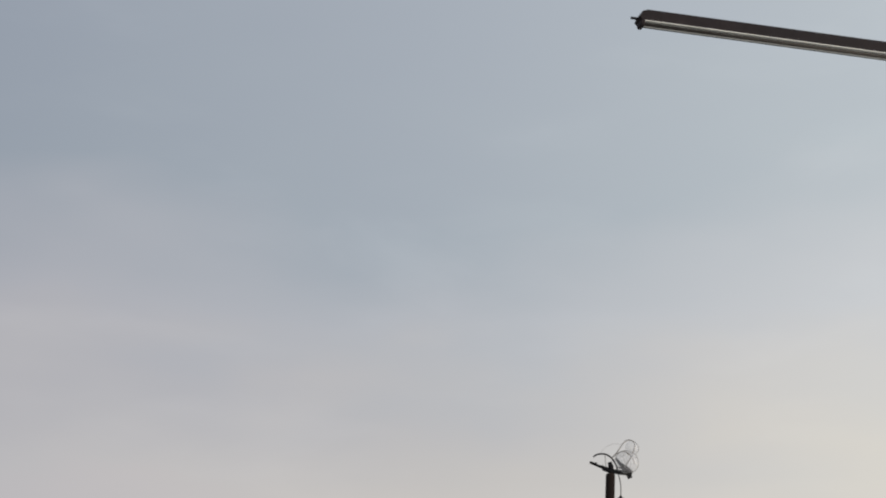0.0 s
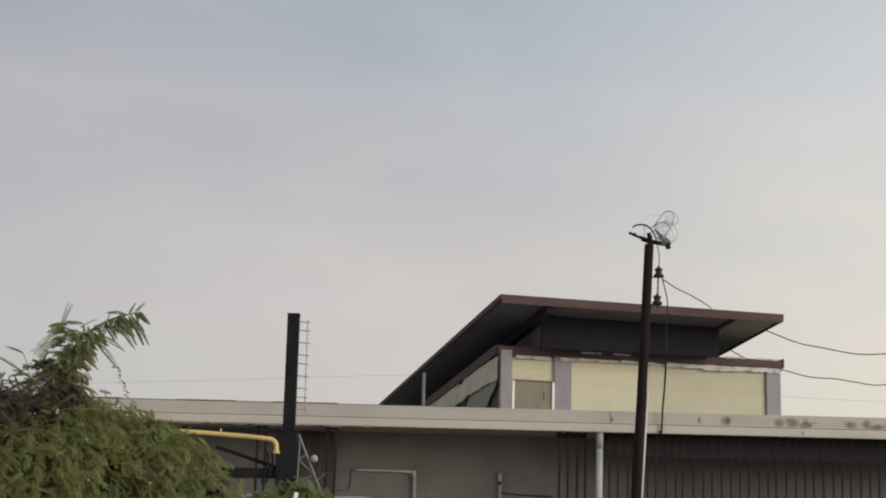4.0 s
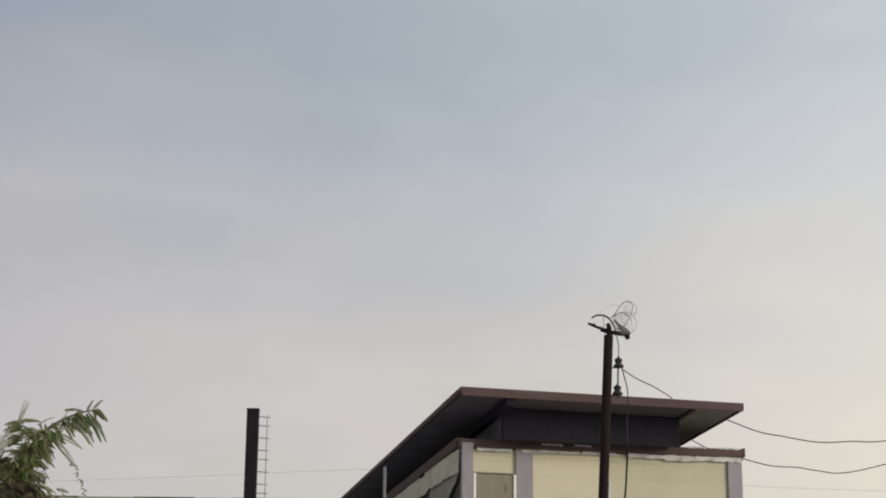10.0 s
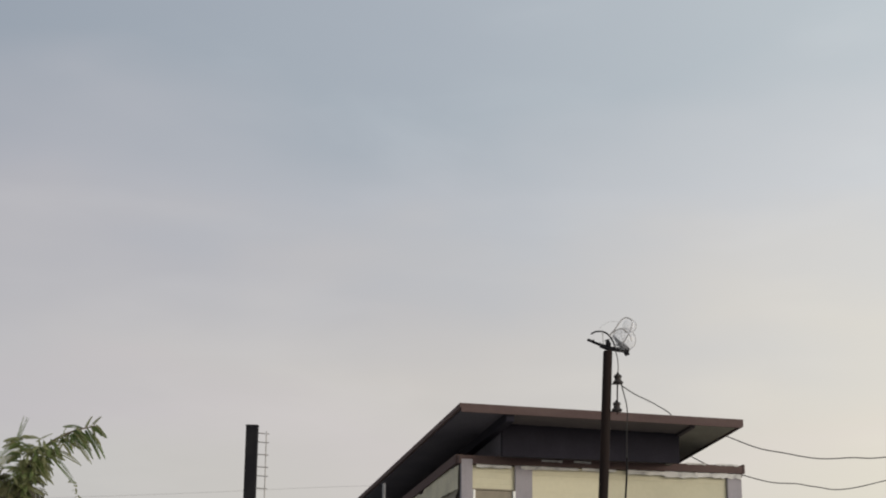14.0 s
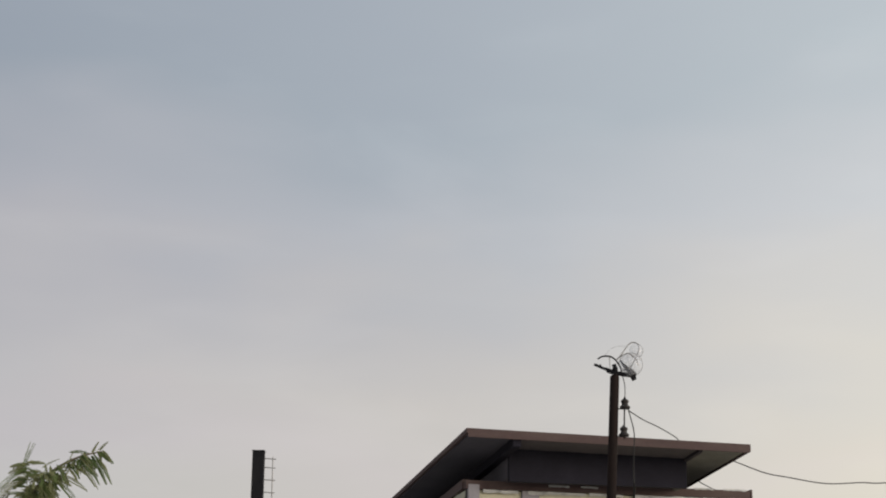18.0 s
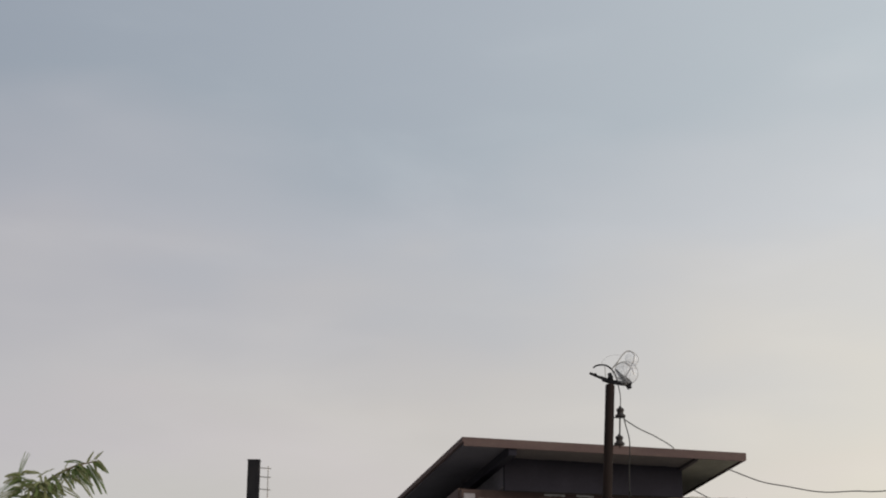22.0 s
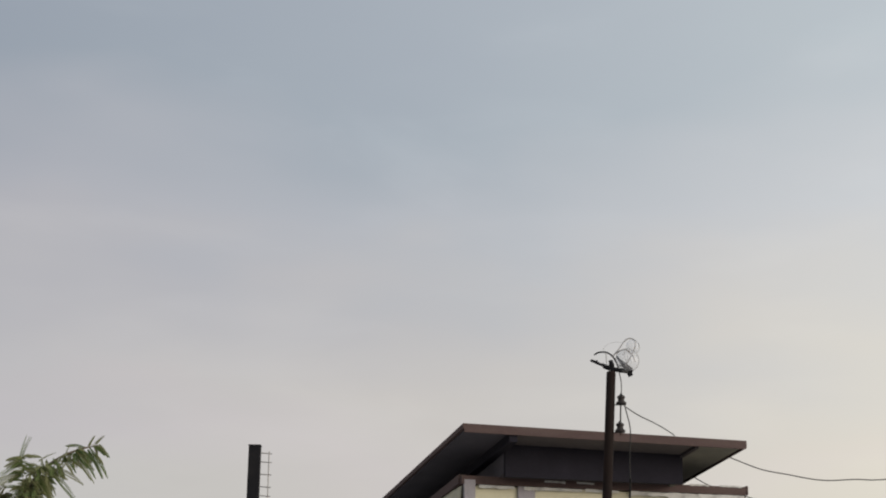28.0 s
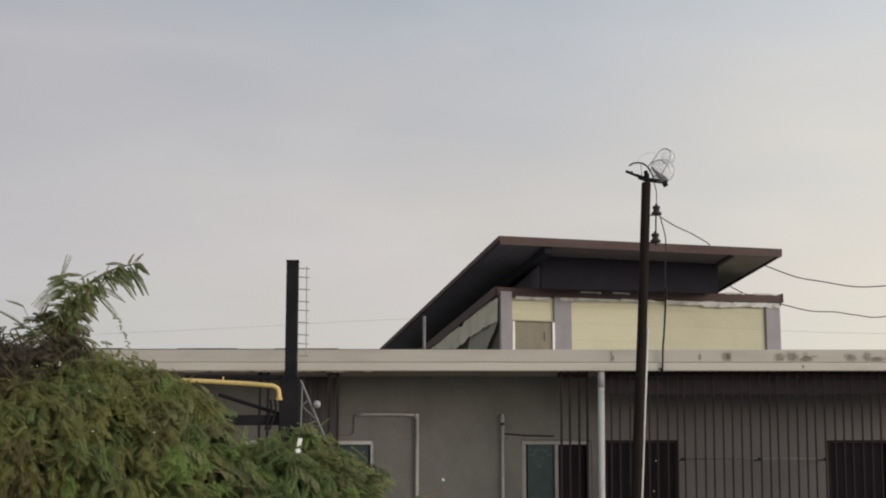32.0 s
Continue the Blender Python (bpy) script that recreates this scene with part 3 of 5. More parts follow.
def dark_window(key):
    a, b = WIN[key]
    w = part("window", in_house(box(a, b, WY + 0.02, WY + 0.10, WZ1 - 0.035, WZ1, 0.004)), "bar", house, "dark brown window without curtain")
    for x in (a, b - 0.035):
        part("window_frame", in_house(box(x, x + 0.035, WY + 0.02, WY + 0.10, WZ0, WZ1 - 0.035, 0.004)), "bar", w)
    part("window_sill", in_house(box(a, b, WY + 0.02, WY + 0.10, WZ0, WZ0 + 0.04, 0.004)), "bar", w)
    part("pane", in_house(box(a + 0.035, b - 0.035, WY + 0.06, WY + 0.066, WZ0 + 0.04, WZ1 - 0.035, 0)), "glass_dark", w)


dark_window("porch")
dark_window("end")

for x, z, y in ((2.421, 2.650, WY + 0.059), (2.388, 2.298, WY + 0.059), (-0.986, 2.749, WY + 0.049)):
    part("sticker", in_house(blotch(0.03, 0.028, int(x * 10) + 40, 0.0008)), "pvc", house, "small pale paper scrap on a pane", at=(x, y, z))

# pale flecks that paint reflections on the teal pane
for k, (x, z) in enumerate(((0.945, 2.80), (1.00, 2.78), (1.06, 2.795), (1.12, 2.775), (1.15, 2.74), (0.955, 2.73), (1.09, 2.70), (1.03, 2.60))):
    part("reflection_fleck", blotch(0.06 + 0.02 * (k % 3), 0.03 + 0.015 * (k % 2), 300 + k, 0.0008), "pane_reflection", house, "pale teal fleck painting a reflection on the pane", at=(x, WY + 0.0485 - FY, z - 0.02))

# porch post with peeling paint
post = thing("porch_post", (1.72, FY + 0.03, 0), "slim grey post with peeling paint under the canopy edge", "post")
part("shaft", lathe([(0.037, 0.02), (0.037, 3.44)], 14), "post", post, smooth=True, at=pose(-0.012, 0, 0, 0, 0.45, 0))
# top section of the post in a darker tone
part("post_top", lathe([(0.039, 3.44), (0.039, 3.622)], 14), "mauve", post, "darker mauve-grey top of the post", smooth=True, at=pose(-0.012, 0, 0, 0, 0.45, 0))
part("base_plate", box(-0.09, 0.09, -0.09, 0.09, 0, 0.02), "post", post)

# ---- iron grilles ----
BAR = mesh_of(box(-0.010, 0.010, -0.010, 0.010, 0, 1, 0.002), "bar")


def grille(x0, x1, z0, z1, step, y, label, rails, half=0.010):
    g = thing("window_grille", (x0, y, 0), label, "grille", "iron grilles under the canopy")
    n = round((x1 - x0) / step)
    rng = random.Random(int(x0 * 100))
    for i in range(n + 1):
        x = (x1 - x0) * i / n + rng.uniform(-0.006, 0.006)
        part("bar", BAR, "bar", g, at=pose(x, 0, z0, 0, 0.42 + rng.uniform(-0.2, 0.2), 0) @ Matrix.Diagonal((half / 0.010, 1, z1 - z0, 1)))
    for z in rails:
        part("rail", box(-0.02, x1 - x0 + 0.02, 0.009, 0.025, z - 0.011, z + 0.011, 0.003), "bar", g)
    if x0 > 0:
        part("header", box(-0.02, x1 - x0 + 0.02, 0.03, 0.09, 3.565, 3.622, 0.004), "header", g)
    return g


end_post = thing("porch_post", (5.27, FY + 0.17, 0), "dark brown square post at the end of the porch", "post")
part("shaft", box(-0.045, 0.045, -0.045, 0.045, 0.02, 3.622), "bar", end_post)
part("base_plate", box(-0.08, 0.08, -0.08, 0.08, 0, 0.02), "bar", end_post)
grille(1.838, 5.081, 0.6, 3.64, 0.1046, FY + 0.15, "dark iron bar grille closing the porch", (3.59, 2.14, 0.7), 0.0088)
grille(1.278, 1.572, 0.6, 3.64, 0.098, FY + 0.15, "narrow dark iron bar grille before the sliding window", (3.59, 0.7), 0.013)
shutter = thing("window_shutter", (-1.66, WY - 0.06, 0), "dull brown-grey slatted shutter folded against the wall", "shutter")
for i in range(8):
    part("slat", box(0.0495 * i + 0.001, 0.0495 * i + 0.0475, 0, 0.022 + 0.004 * (i % 2), 1.9, 3.60, 0.003), "shutter", shutter)
for z in (2.1, 3.45):
    part("batten", box(0, 0.395, 0.026, 0.05, z, z + 0.06, 0.003), "shutter", shutter)
grille(-1.335, -1.245, 2.0, 3.61, 0.09, FY + 0.12, "pair of thick dark iron bars beside the steel mast", (3.60,), 0.015)
grille(-2.125, -2.03, 2.0, 3.64, 0.095, FY + 0.15, "pair of thick dark iron bars hanging from the canopy", (3.60,), 0.015)

# added dark strip: paints the shade under the canopy behind the porch bars
shade_strip = thing("porch_shade_strip", (0, FY, 0), "dark strip standing in for the shade at the top of the porch", "beam")
part("board", box(1.78, 7.2, 0.25, 0.29, 3.38, 3.638, 0.004), "header", shade_strip)
for x in (1.80, 3.45, 5.16, 7.1):
    part("bracket", box(x, x + 0.05, 0.29, 0.79, 3.57, 3.638, 0.004), "header", shade_strip)

rail = thing("clothes_rail", (0, WY - 0.3, 0), "thin dull metal clothes rail with end knobs on brackets", "rail")
part("rod", tube([(2.70, 0, 2.665), (4.32, 0, 2.668)], 0.008), "galv", rail, smooth=True)
for x in (2.70, 3.57, 4.32):
    part("bracket", tube([(x, 0, 2.665), (x, 0.3, 2.665)], 0.008), "bar", rail)
    part("knob", lathe([(0.004, -0.02), (0.018, -0.014), (0.02, 0), (0.016, 0.014), (0.004, 0.02)], 10), "bar", rail, at=(x, 0, 2.664))

# conduits on the wall
cond = thing("wall_conduit", (0, WY - 0.02, 0), "white plastic conduit running down the plaster wall", "conduit", "conduits on the house wall")
part("pipe", tube([(0.646, 0, 1.0), (0.648, 0, 3.07)], 0.02), "pvc", cond, smooth=True)
part("pipe", tube([(0.648, 0, 3.10), (0.648, 0, 3.20)], 0.024), "pvc", cond, smooth=True)
part("coupling", lathe([(0.016, 0), (0.016, 0.03)], 10), "cable", cond, at=(0.648, 0, 3.07))
part("cable", tube([(0.66, 0.012, 2.975), (0.9, 0.012, 2.955), (1.25, 0.012, 2.945)], 0.007), "cable", cond)
cond2 = thing("wall_conduit", (0, WY - 0.02, 0), "grey plastic conduit bent across the plaster wall", "conduit", "conduits on the house wall")
part("pipe", tube(bend([(-1.06, 0, 3.195), (-0.7, 0, 3.197), (-0.38, 0, 3.19)], 3), 0.017), "pvc", cond2, smooth=True)
part("elbow", lathe([(0.026, -0.03), (0.03, 0), (0.026, 0.03)], 10), "pvc", cond2, at=(-0.355, 0, 3.175))
part("pipe", tube([(-0.352, 0, 1.0), (-0.345, 0, 3.15)], 0.022), "pvc", cond2, smooth=True)
part("cable", tube(bend([(-1.275, 0.01, 2.965), (-1.12, 0.01, 2.965), (-1.08, 0.01, 3.0), (-1.07, 0.01, 3.19)], 4), 0.009), "plaster", cond2)

# ---- rooftop room behind the canopy ----
TURN = 14.2
RX, RY = 0.726, 23.0                   # front left corner of its wall
FALL = 0.075                            # roof and band fall towards the back
penthouse = thing("rooftop_room", (RX, RY, 3.80), "shabby yellow-panelled rooftop room under a wide dark mono-pitch roof", "building", turn=TURN)
PZ = 5.223 - 3.80                       # top of the brown band above the flat roof
PW, PD = 4.16, 6.5
H = lambda y: PZ - FALL * y
# brown band round the top of the wall
B = lambda x: PZ - 0.03 + 0.012 * x
part("band", slab((-0.03, -0.05, B(0)), (PW + 0.03, -0.05, B(PW)), (PW + 0.03, 0.06, B(PW)), (-0.03, 0.06, B(0)), 0.112), "roofpaint", penthouse)
part("band", slab((-0.05, 0.06, H(0.06)), (0.06, 0.06, H(0.06)), (0.06, PD, H(PD)), (-0.05, PD, H(PD)), 0.125), "roofpaint", penthouse)
part("band", slab((PW - 0.06, 0.06, H(0.06)), (PW + 0.05, 0.06, H(0.06)), (PW + 0.05, PD, H(PD)), (PW - 0.06, PD, H(PD)), 0.125), "roofpaint", penthouse)
for x, w in ((0.0, 0.16), (0.777, 0.25), (PW - 0.22, 0.22)):
    part("pillar", box(x, x + w, -0.056 if x < 0.1 else -0.02, 0.02 if x < 0.1 else 0.14, 0, B(x) - (0.05 if x < 0.1 else 0.112), 0.006), "mauve", penthouse)
# yellow boards, each with its own edge
for a, b, z0 in ((0.165, 0.785, 0.935), (1.03, 2.03, 0.0), (2.032, PW - 0.225, 0.0)):
    z = z0
    while z < PZ - 0.16:
        t = min(z + (0.085 if z0 else 0.235), PZ - 0.127)
        # boards of the right panel take a slightly darker yellow
        part("wall_board", box(a, b, 0.02 + 0.002 * (int(z * 50) % 2), 0.06, z + 0.0004, t - 0.0004, 0.0008), "board_darker" if a > 2 else "board", penthouse)
        z = t
part("backing", box(0.16, PW - 0.22, 0.065, 0.10, 0, PZ - 0.13, 0), "tan", penthouse)
# boarded doorway with white jambs
door = part("door_board", box(0.21, 0.74, -0.005, 0.02, 0, 0.93, 0.004), "tan", penthouse, "tan plywood board closing a doorway")
part("door_handle", box(0.63, 0.645, -0.018, -0.005, 0.68, 0.80, 0.003), "grime", door)
for x in (0.172, 0.745):
    part("door_jamb", box(x, x + 0.035, -0.03, 0.02, 0, 0.935, 0.004), "white", penthouse)
part("door_head", box(0.168, 0.782, -0.012, 0.018, 0.937, 0.955, 0.003), "tan", penthouse, "thin orange-brown strip over the boarded doorway")
# torn paper under the band
for i, (x, w, h) in enumerate(((0.22, 0.5, 0.05), (0.86, 0.3, 0.055), (1.15, 0.55, 0.05), (1.75, 0.5, 0.045), (2.42, 0.6, 0.075), (2.98, 0.5, 0.095), (3.45, 0.42, 0.085), (3.82, 0.33, 0.085))):
    part("torn_paper", ragged(w, h, 20 + i, steps=7, bite=0.32), "peel", penthouse, at=(x, -0.034, B(x) - 0.114 - h))
for x, w in ((1.15, 0.3), (1.62, 0.25), (3.3, 0.3), (3.75, 0.35)):
    part("torn_paper", ragged(w, 0.03, 40 + int(x * 10), bite=0.3), "peel", penthouse, at=(x, -0.06, B(x) - (0.055 if x < 3 else 0.014)))
# side and back walls, with loose tarps on the side that is seen
part("side_wall", prism([(0, 0), (PD - 0.13, 0), (PD - 0.13, H(PD) - 0.12), (0, PZ - 0.12)], 0.04, 0.10), "shade_cloth", penthouse,
     at=Matrix(((0, 1, 0, 0), (1, 0, 0, 0.022), (0, 0, 1, 0), (0, 0, 0, 1))))
part("side_wall", prism([(0, 0), (PD - 0.14, 0), (PD - 0.14, H(PD) - 0.12), (0, PZ - 0.12)], PW - 0.10, PW - 0.02), "board", penthouse,
     at=Matrix(((0, 1, 0, 0), (1, 0, 0, 0.14), (0, 0, 1, 0), (0, 0, 0, 1))))
part("back_wall", box(0, PW, PD - 0.1, PD, 0, H(PD) - 0.12), "board", penthouse)


def along(line, y):
    """Height of a broken line at y."""
    for (ya, za), (yb, zb) in zip(line, line[1:]):
        if y <= yb:
            return za + (zb - za) * (y - ya) / (yb - ya)
    return line[-1][1]


def tarp(upper, lower, lift, seed, nu, fold):
    """A hanging sheet on the side wall between two uneven edges, with soft folds."""
    rng = random.Random(seed)
    bm = bmesh.new()
    nv = 8
    y0, y1 = upper[0][0], upper[-1][0]
    g = []
    for i in range(nu + 1):
        y = y0 + (y1 - y0) * i / nu
        top = along(upper, y) - 0.012 * rng.random()
        low = min(along(lower, y) + rng.uniform(-0.008, 0.008), top - 0.01)
        g.append([bm.verts.new((-lift - fold * (1 + math.sin(y * 7.3 + j * 0.5) + 0.5 * math.sin(y * 19 - j * 0.8)) - 0.012 * j / nv, y, top + (low - top) * j / nv)) for j in range(nv + 1)])
    for i in range(nu):
        for j in range(nv):
            bm.faces.new((g[i][j], g[i + 1][j], g[i + 1][j + 1], g[i][j + 1]))
    bmesh.ops.solidify(bm, geom=bm.faces[:], thickness=0.004)
    return bm


part("tarp", tarp([(0.0, 1.262), (0.48, 1.262), (0.78, 1.245), (1.14, 1.235), (1.43, 1.228), (1.80, 1.212), (1.88, 1.125), (2.09, 1.115), (2.12, 1.17), (2.33, 1.15), (2.84, 1.13), (2.92, 1.06), (3.0, 1.12), (3.26, 1.06), (3.9, 1.03), (6.2, 0.85)],
                  [(0.0, 0.935), (0.74, 0.924), (1.40, 0.883), (1.54, 0.905), (1.72, 0.853), (2.27, 0.82), (2.35, 0.72), (2.52, 0.74), (2.6, 0.88), (2.68, 0.74), (6.2, 0.4)], 0.020, 3, 124, 0.003),
     "tarp", penthouse, "faded grey-beige tarp hanging loose", smooth=True)
part("tarp_flap", tarp([(0.05, 0.96), (0.74, 0.945), (1.40, 0.905), (1.58, 0.90), (1.64, 0.80)], [(0.05, 0.93), (0.153, 0.854), (0.396, 0.727), (0.60, 0.615), (0.9, 0.45), (1.64, 0.42)], 0.006, 4, 40, 0.002),
     "flap", penthouse, "grey-brown flap of torn tarp", smooth=True)
# clerestory and the wide roof
CX0, CX1, CY = 0.48, 3.06, -0.39
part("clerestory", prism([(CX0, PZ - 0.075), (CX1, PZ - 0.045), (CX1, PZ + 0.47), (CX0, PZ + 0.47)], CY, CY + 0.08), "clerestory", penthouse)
# right side in lighter olive, added to bounce light onto the soffit
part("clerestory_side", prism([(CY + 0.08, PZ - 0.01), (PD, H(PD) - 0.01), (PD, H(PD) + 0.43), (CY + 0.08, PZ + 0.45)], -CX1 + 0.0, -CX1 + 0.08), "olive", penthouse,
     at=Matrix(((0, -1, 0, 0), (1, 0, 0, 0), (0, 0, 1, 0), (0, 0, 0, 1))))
# left side lighter than the front: its colour lifts the deep shade
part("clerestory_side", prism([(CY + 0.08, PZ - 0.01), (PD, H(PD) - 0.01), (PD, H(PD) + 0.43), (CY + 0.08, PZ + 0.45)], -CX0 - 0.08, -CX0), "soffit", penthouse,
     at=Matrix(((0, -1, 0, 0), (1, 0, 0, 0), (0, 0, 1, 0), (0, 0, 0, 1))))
rng, x = random.Random(12), CX0 + 0.1
while x < CX1 - 0.25:
    w = rng.uniform(0.12, 0.4)
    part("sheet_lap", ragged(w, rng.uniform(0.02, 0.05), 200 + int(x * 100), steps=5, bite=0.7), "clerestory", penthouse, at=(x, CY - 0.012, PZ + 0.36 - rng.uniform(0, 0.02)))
    x += w + rng.uniform(-0.02, 0.12)
RL, RR, RF, RB = -0.27, 3.74, -0.965, 7.6
RZ = 5.723 - 3.80
R = lambda x, y, dz=0.0: (x, y, RZ - 0.082 * (y - RF) + dz)
part("roof_sheet", slab(R(RL, RF), R(RR, RF), R(RR, RB), R(RL, RB), 0.05), "roofpaint", penthouse)
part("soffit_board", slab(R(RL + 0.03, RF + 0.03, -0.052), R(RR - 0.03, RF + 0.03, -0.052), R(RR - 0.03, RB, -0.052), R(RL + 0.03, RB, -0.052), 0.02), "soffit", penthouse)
part("roof_fascia", slab(R(RL, RF - 0.02, 0.004), R(RR, RF - 0.02, 0.004), R(RR, RF, 0.004), R(RL, RF, 0.004), 0.115), "roofpaint", penthouse)
part("roof_fascia", slab(R(RL - 0.02, RF - 0.02, 0.004), R(RL, RF - 0.02, 0.004), R(RL, RB, 0.004), R(RL - 0.02, RB, 0.004), 0.062), "roofpaint", penthouse)
part("roof_fascia", slab(R(RR, RF - 0.02, 0.004), R(RR + 0.02, RF - 0.02, 0.004), R(RR + 0.02, RB, 0.004), R(RR, RB, 0.004), 0.10), "roofpaint", penthouse)
# right part of the soffit: light from the open side put into its colour
part("soffit_panel", slab(R(CX1 + 0.01, RF + 0.03, -0.074), R(RR - 0.04, RF + 0.03, -0.074), R(RR - 0.04, RB, -0.074), R(CX1 + 0.01, RB, -0.074), 0.012), "olive", penthouse, "olive-grey soffit panel, lightened for light from the right")
# front strip of the soffit in a lighter tone than the rest
part("soffit_panel", slab(R(CX0, RF + 0.03, -0.074), R(CX1 + 0.005, RF + 0.03, -0.074), R(CX1 + 0.005, CY + 0.02, -0.074), R(CX0, CY + 0.02, -0.074), 0.012), "eave", penthouse, "brown-grey strip of soffit along the front")
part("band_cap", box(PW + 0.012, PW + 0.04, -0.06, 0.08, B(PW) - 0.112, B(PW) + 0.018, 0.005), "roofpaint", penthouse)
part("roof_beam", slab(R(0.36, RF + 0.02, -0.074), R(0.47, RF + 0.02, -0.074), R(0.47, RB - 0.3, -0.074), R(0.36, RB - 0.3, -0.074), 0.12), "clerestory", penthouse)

part("roof_beam", slab(R(CX1 - 0.04, RF + 0.05, -0.074), R(CX1 + 0.015, RF + 0.05, -0.074), R(CX1 + 0.015, RB - 0.3, -0.074), R(CX1 - 0.04, RB - 0.3, -0.074), 0.05), "header", penthouse)

stub = thing("vent_pipe", (-0.295, 22.0, 3.80), "thin grey vent pipe standing on the flat roof", "pipe")
part("shaft", lathe([(0.022, 0), (0.022, 0.86)], 10), "galv", stub, smooth=True)
part("collar", lathe([(0.05, 0), (0.05, 0.02), (0.024, 0.05)], 10), "mauve", stub)

# ---- black steel mast with its gantry, before the house ----
mast = thing("steel_mast", (-1.61, 17.5, 0), "black painted steel mast with a wire ladder and a side beam", "mast")
part("column", box(-0.064, 0.058, -0.06, 0.06, 3.40, 4.61, 0.006), "black", mast)
part("lower_column", box(-0.115, 0.095, -0.09, 0.09, 0, 3.37, 0.008), "black", mast)
part("collar_plate", box(-0.085, 0.08, -0.08, 0.08, 3.37, 3.40, 0.004), "black", mast)
part("cap", box(-0.069, 0.063, -0.065, 0.065, 4.61, 4.62, 0.003), "black", mast)
lad = part("wire_ladder", tube([(0.150, 0, 3.62), (0.145, 0, 4.56)], 0.006, 6), "rebar", mast, "grey wire rungs")
for i in range(9):
    z = 4.55 - 0.1165 * i + 0.012 * ((i * 5) % 3 - 1)
    part("rung", tube([(0.055, 0, z + 0.004), (0.175, 0, z - 0.004)], 0.0055, 6), "rebar", lad)
part("side_beam", box(-3.2, -0.115, -0.05, 0.05, 2.905, 3.005, 0.006), "black", mast)
part("brace", tube([(-0.75, 0.02, 3.22), (-0.12, 0.02, 3.02)], 0.022, 6), "black", mast)
part("top_beam", box(-1.1, -0.085, -0.03, 0.03, 3.375, 3.42, 0.004), "black", mast)
part("leg", box(-3.2, -3.08, -0.06, 0.06, 0, 2.905, 0.006), "black", mast)
lat = part("lattice_strut", tube([(0.10, -0.02, 3.36), (0.37, -0.02, 2.74)], 0.014, 6), "galv", mast, "dull galvanised lattice strut")
part("chord", tube([(0.115, -0.02, 3.34), (0.10, -0.02, 2.70)], 0.011, 6), "galv", lat)
for za, zb in ((3.10, 3.16), (3.10, 2.95), (2.88, 2.95), (2.88, 2.76)):
    xa, xb = 0.11, 0.10 + (3.36 - zb) * 0.435
    part("lacing", tube([(xa, -0.02, za), (xb, -0.02, zb)], 0.009, 6), "galv", lat)
part("float_bell", lathe([(0.012, 0), (0.035, 0.02), (0.04, 0.045), (0.03, 0.07), (0.01, 0.075)], 12), "pvc", lat, smooth=True, at=pose(0.235, -0.03, 3.10, 0, 70, 0))
for x in (-0.16, -0.205):
    part("hanger", tube(bend([(x, -0.07, 3.16), (x + 0.01, -0.07, 3.05), (x - 0.05, -0.07, 2.85)], 4), 0.012, 6), "black", mast)

pipe = thing("yellow_pipe", (0, 17.38, 0), "yellow painted pipe with a downward elbow", "pipe")
part("run", tube(bend([(-5.3, 0, 3.395), (-2.92, 0, 3.357), (-2.2, 0, 3.327), (-1.85, 0, 3.302), (-1.78, 0, 3.293), (-1.735, 0, 3.265), (-1.722, 0, 3.22), (-1.72, 0, 3.155)], 6), 0.024, 10), "yellow", pipe, smooth=True)
part("flange", lathe([(0.034, 0), (0.034, 0.025)], 12), "yellow", pipe, at=(-1.72, 0, 3.15))
part("hook", tube([(-1.72, 0.0, 3.16), (-1.72, 0.06, 3.16)], 0.012), "black", pipe)
part("stand", tube([(-5.3, 0, 0), (-5.3, 0, 3.40)], 0.027, 10), "yellow", pipe, smooth=True)
part("hanger", tube([(-2.30, 0, 3.335), (-2.30, 0, 3.39)], 0.008), "yellow", pipe)

# ---- leaning utility pole with its racks and the broken globe lamp ----
PYP = 16.5
pole_x = lambda z: 1.714 + 0.0525 * z + 0.003 * math.sin(z * 2)
pole = thing("utility_pole", (0, PYP, 0), "leaning rusty brown steel utility pole", "pole")
part("shaft", tube([(pole_x(z * 0.523), 0, z * 0.523) for z in range(11)], [0.052 - 0.0006 * z for z in range(11)], 16), "pole", pole, smooth=True)
part("top_cap", lathe([(0.045, 0), (0.04, 0.012)], 14), "pole", pole, at=(pole_x(5.23), 0, 5.228))
part("conduit", tube([(pole_x(z) + 0.056, -0.012, z) for z in (0.0, 1.0, 2.0, 3.0, 3.77)], 0.011, 8), "conduit", pole, "white plastic conduit up one side", smooth=True)
for z in (1.2, 2.45):
    part("strap", tube([(pole_x(z) + 0.053 * math.cos(a), 0.054 * math.sin(a), z) for a in (math.tau * k / 14 for k in range(15))], 0.006, 5), "pole", pole)
SPOOL = [(0.022, -0.055), (0.050, -0.05), (0.052, -0.028), (0.034, -0.018), (0.030, 0.008), (0.040, 0.016), (0.037, 0.036), (0.016, 0.046), (0.012, 0.06)]
rack = part("rack", tube([(2.066, -0.02, 4.60), (2.070, -0.02, 4.80), (2.078, -0.02, 5.02)], 0.008, 6), "pole", pole, "iron rack with spool insulators")
for x, z in ((2.079, 4.955), (2.063, 4.678)):
    part("insulator", lathe(SPOOL, 14), "porcelain", rack, "brown glazed spool insulator", smooth=True, at=(x, -0.02, z))
    part("arm", tube([(pole_x(z) + 0.03, 0, z - 0.05), (x, -0.02, z - 0.05)], 0.006, 6), "pole", rack)
